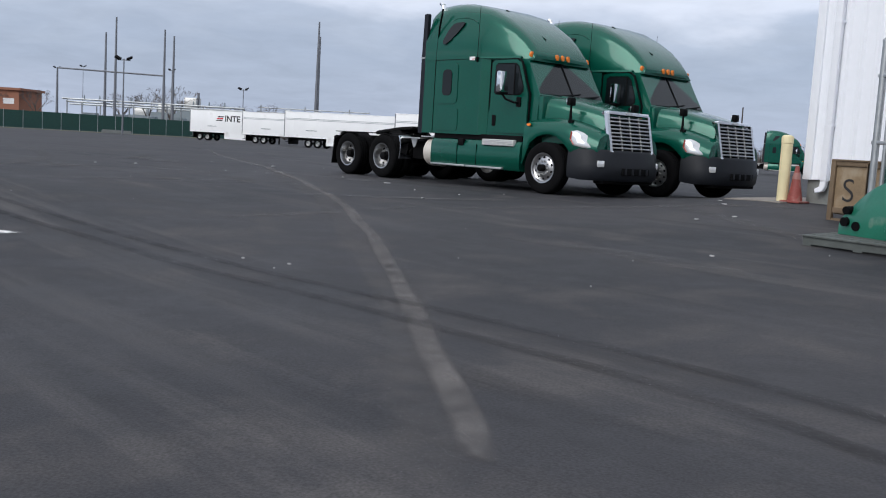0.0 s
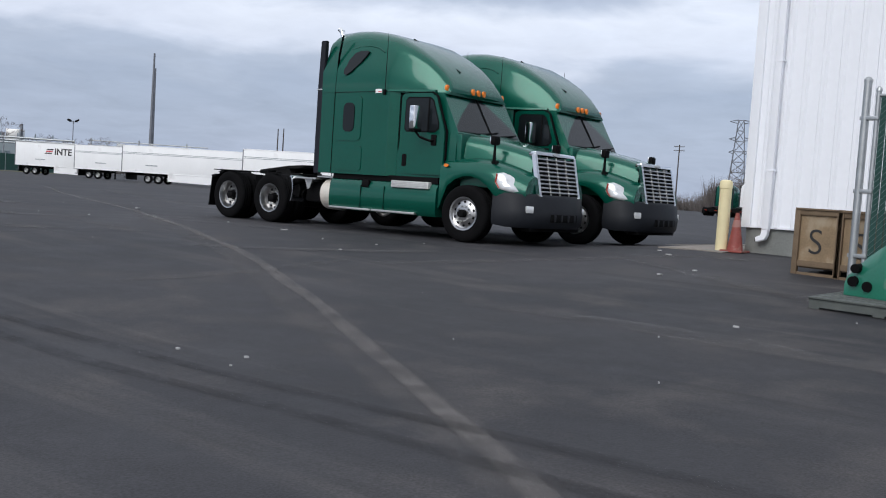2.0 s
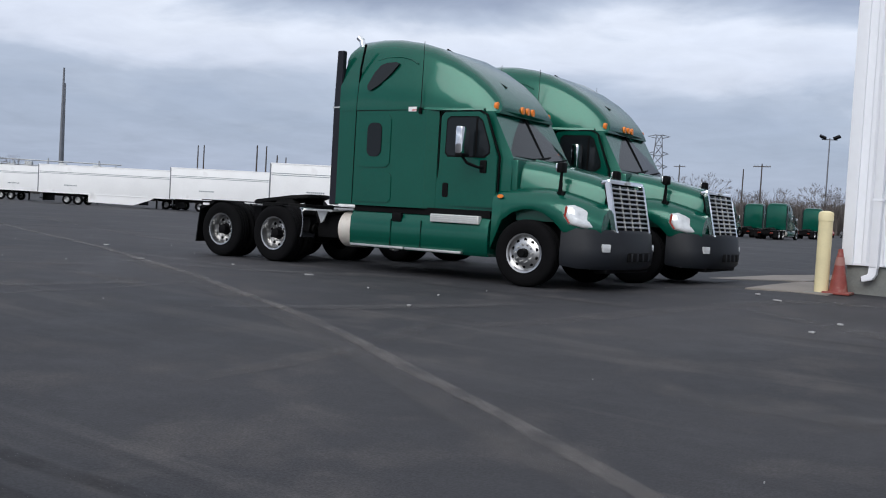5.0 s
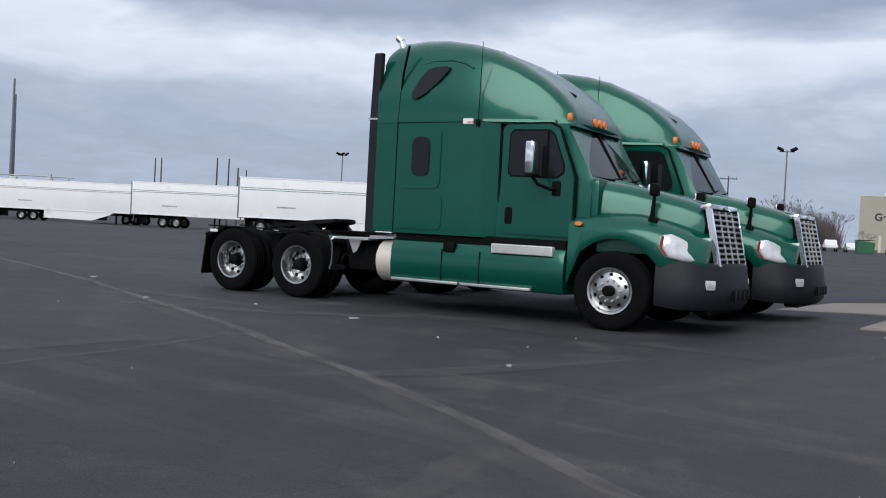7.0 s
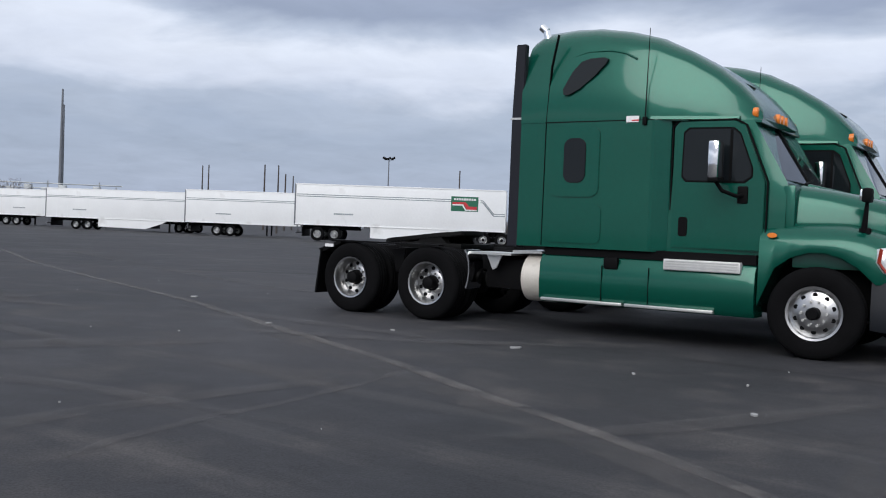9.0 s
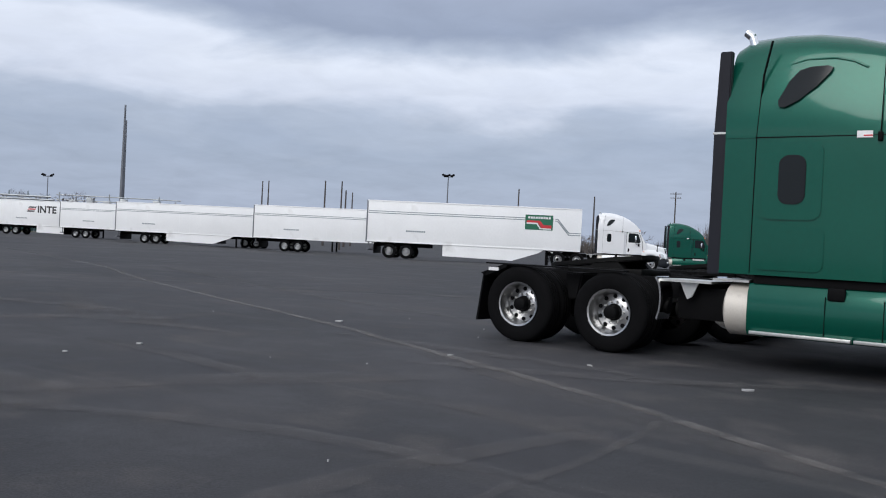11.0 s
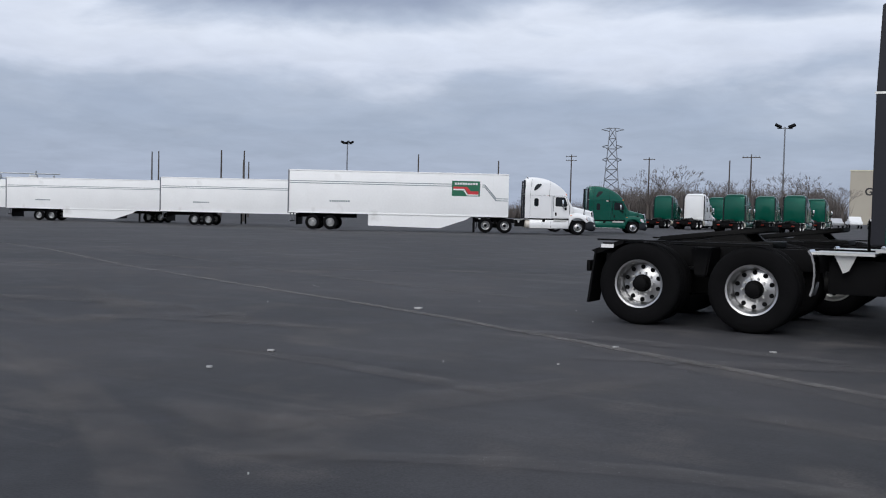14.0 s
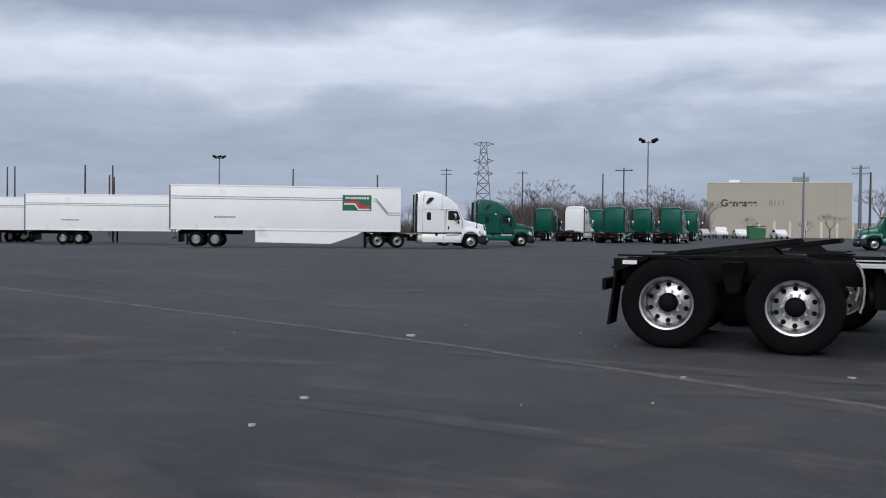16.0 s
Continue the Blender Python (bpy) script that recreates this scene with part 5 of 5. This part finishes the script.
def boundary_wall():
    T = thing("boundary_wall", pose(-11, 166, rise(-11, 166), 0, 0, 12), "low beige panelled wall behind the parked cars", "wall")
    for k in range(9):
        part("wall_panel", bx(k * 2.6 + 0.2, k * 2.6 + 2.6, -0.1, 0.1, 0, 2.7), BEIGE, T)
        part("pier", bx(k * 2.6 - 0.2, k * 2.6 + 0.2, -0.18, 0.18, 0, 2.85), BEIGE_L, T)


boundary_wall()
warehouse()
B = thing("low_building", pose(-250, 48, -0.36, 0, 0, 45), "far brown brick building with a pale window band", "building")
part("wall", bx(0, 26, 0, 12, 0, 8.6), BRICKISH, B)
for k in range(6):
    part("window", bx(2 + k * 4, 4.8 + k * 4, -0.1, 0.05, 5.2, 6.6), SIGN_W, B)
part("roof", bx(-0.6, 26.6, -0.6, 12.6, 8.6, 9.2), BRICKISH, B)
for k, (x, y, w, h) in enumerate(((-343, 152, 14, 11), (-333, 158, 10, 14), (-356, 148, 14, 9))):
    B = thing("plant_building", pose(x, y, -0.36, 0, 0, 40), "far pale industrial plant with stacked towers", "building")
    part("wall", bx(0, w, 0, 10, 0, h * 0.7), TRAILER_GREY, B)
    part("tower", bx(2, 7, 2, 7, h * 0.7, h, bevel=0.2), ALU_DULL, B)
    part("chimney", rd((w - 3, 4, h * 0.7), (w - 3, 4, h * 1.15), 0.5), POLE_M, B)


# ---- cars ----
def car(x, y, turn, paint, label, pickup=False):
    T = thing("car", pose(x, y, rise(x, y), 0, 0, turn), label, "car", "cars by the warehouse")
    side = [(-2.2, 0.35), (-2.25, 0.8), (-2.0, 0.95), (-1.3, 1.0), (-0.8, 1.42), (0.5, 1.45), (1.1, 1.0), (2.0, 0.85), (2.25, 0.65), (2.2, 0.35)]
    if pickup:
        side = [(-2.6, 0.5), (-2.6, 1.05), (-0.7, 1.05), (-0.55, 1.75), (0.7, 1.78), (1.3, 1.15), (2.4, 1.05), (2.6, 0.8), (2.55, 0.5)]
    part("body", extrude(side, -0.88, 0.88, 0.08), paint, T)
    top = max(z for _, z in side)
    part("window", extrude([(-0.75 if not pickup else -.5, top - 0.42), (-0.5 if not pickup else -.4, top - 0.06), (0.45, top - 0.06), (0.85, top - 0.42)], -0.90, 0.90), GLASS, T)
    for sx in (-1.4, 1.4):
        for s in (-1, 1):
            w = part("wheel", lathe([(0.2, -0.1), (0.33, -0.1), (0.34, 0), (0.33, 0.1), (0.2, 0.1)], 18), RUBBER, T)
            w.matrix_basis = pose(sx, s * 0.82, 0.34)
            part("rim", rd((0, -0.09, 0), (0, 0.09, 0), 0.2, 0.2, 14), ALU_DULL, w)
    for s in (-1, 1):
        part("headlight", bx(2.1, 2.27, s * 0.65 - 0.15, s * 0.65 + 0.15, 0.66, 0.80, bevel=0.03), LENS, T)
        part("tail_lamp", bx(-2.28, -2.15, s * 0.7 - 0.12, s * 0.7 + 0.12, 0.7, 0.88, bevel=0.03), RED, T)


car(-18.5, 148.3, -70, CAR_S, "silver car parked far off by the warehouse")
car(-15.3, 144.2, -75, CAR_W, "white pickup parked far off by the warehouse", True)
car(-12.4, 145.3, -75, CAR_W, "white car parked far off by the warehouse")
car(-6.7, 147.7, -70, CAR_W, "white car parked beside the green bin")
car(-21.5, 147.0, -70, CAR_R, "red car parked far off by the warehouse")
D = thing("dumpster", pose(-9.3, 135.9, rise(-9, 136), 0, 0, 15), "green metal rubbish container standing in the yard", "dumpster")
part("bin", extrude([(-1.1, 0.1), (1.1, 0.1), (1.25, 1.6), (-1.25, 1.9)], -0.9, 0.9, 0.03), DARKGREEN, D)
part("lid", bx(-1.2, 1.2, -0.95, 0.95, 1.86, 1.95), BLACK, D)
for k in range(4):
    part("bin_rib", bx(-0.9 + k * 0.55, -0.82 + k * 0.55, -0.95, -0.88, 0.15, 1.6), DARKGREEN, D)


# ---- bare trees ----
def tree(x, y, h, seed, label="leafless tree with a fine grey crown"):
    rr = random.Random(seed)
    T = thing("bare_tree", pose(x, y, rise(x, y)), label, "tree", "bare trees round the yard")
    trunk, limbs, twigs = bmesh.new(), bmesh.new(), []
    rod(trunk, (0, 0, 0), (0, 0, h * 0.35), h * 0.025, h * 0.017, 7)

    def grow(p, d, length, r, depth):
        q = p + d * length
        if depth < 2:
            rod(limbs, p, q, r, r * 0.6, 5)
        else:
            twigs.append((p, q, r))
        if depth == 5:
            return
        for _ in range(3 if depth < 4 else 4):
            nd = (d + Vector((rr.uniform(-1, 1), rr.uniform(-1, 1), rr.uniform(-0.35, 0.7))) * 0.75).normalized()
            grow(q if rr.random() < .6 else p.lerp(q, 0.7), nd, length * rr.uniform(0.58, 0.8), r * 0.55, depth + 1)

    for k in range(4):
        a = 2 * math.pi * k / 4 + rr.uniform(-.4, .4)
        grow(Vector((0, 0, h * rr.uniform(0.22, 0.35))), Vector((math.cos(a) * 0.6, math.sin(a) * 0.6, 0.85)).normalized(), h * 0.24, h * 0.012, 1)
    part("trunk", trunk, BARK, T)
    part("limb", limbs, BARK, T)
    verts, faces = [], []
    for p, q, r in twigs:
        d = (q - p).normalized()
        u = d.orthogonal().normalized() * max(r, h * 0.0024)
        v = d.cross(u)
        i = len(verts)
        verts += [p + u, p - u * .5 + v * .86, p - u * .5 - v * .86, q]
        faces += [(i, i + 1, i + 3), (i + 1, i + 2, i + 3), (i + 2, i, i + 3)]
    me = bpy.data.meshes.new("twig")
    me.from_pydata(verts, [], faces)
    me.materials.append(BRUSH)
    c = new("twig", me)
    c.parent = T
    tagged(c, kind="stuff")
    return T


base_trees = [tree(-62, 190, 12.5, 1), tree(-50, 196, 11, 2), tree(-190, 98, 9.6, 3)]
rr = random.Random(9)
more = [(-56, 186, 1.0), (-44, 200, .95), (-38, 206, .85), (-33, 210, .8), (-26, 214, .8), (-30, 207, .8), (-35, 204, .9), (-68, 196, .8), (-192, 82, 1.0), (-189, 86, .9), (-197, 78, .85), (-186, 104, .85), (-183, 108, .7), (-230, 70, .9), (-236, 64, .9), (-11.5, 152, .28), (-3.0, 155, .28), (0.6, 156, .45), (8.5, 160, .7), (11, 163, .8), (-104, 200, .6), (-96, 205, .6), (-112, 210, .55)]
for i, (x, y, s) in enumerate(more):
    t = copy_thing(base_trees[i % 3], pose(x, y, rise(x, y), 0, 0, rr.uniform(0, 360)))
    t.scale = (s * 1.25, s * 1.25, s * 1.1)


def thicket(x0, y0, x1, y1, h, count, seed):
    """A far belt of leafless brush: many thin upright stems and twigs."""
    r2 = random.Random(seed)
    verts, faces = [], []
    for _ in range(count):
        t = r2.random()
        x, y = x0 + (x1 - x0) * t + r2.uniform(-3, 3), y0 + (y1 - y0) * t + r2.uniform(-5, 5)
        hh = h * r2.uniform(0.45, 1.0) * (0.75 + 0.35 * noise.noise((t * 14, seed, 0)))
        w = r2.uniform(0.05, 0.15)
        for _ in range(6):
            a = r2.uniform(0, 6.28)
            tip = (x + r2.uniform(-2.2, 2.2), y + r2.uniform(-2.2, 2.2), hh * r2.uniform(0.5, 1))
            i = len(verts)
            verts += [(x + w * math.cos(a), y + w * math.sin(a), 0), (x - w * math.cos(a), y - w * math.sin(a), 0), tip]
            faces.append((i, i + 1, i + 2))
    me = bpy.data.meshes.new("far_thicket")
    me.from_pydata(verts, [], faces)
    me.materials.append(BRUSH)
    tagged(new("far_thicket", me), "belt of leafless brush on the horizon", "woods", kind="stuff")


thicket(-80, 215, -30, 226, 13.0, 12000, 3)
thicket(-330, 330, -90, 330, 11, 3500, 4)
thicket(-420, 230, -330, 320, 11, 1800, 5)
thicket(-260, 60, -190, 120, 5.0, 900, 6)
thicket(14, 185, 80, 195, 9.0, 1500, 7)
thicket(-420, 40, -400, 240, 9.0, 1500, 8)
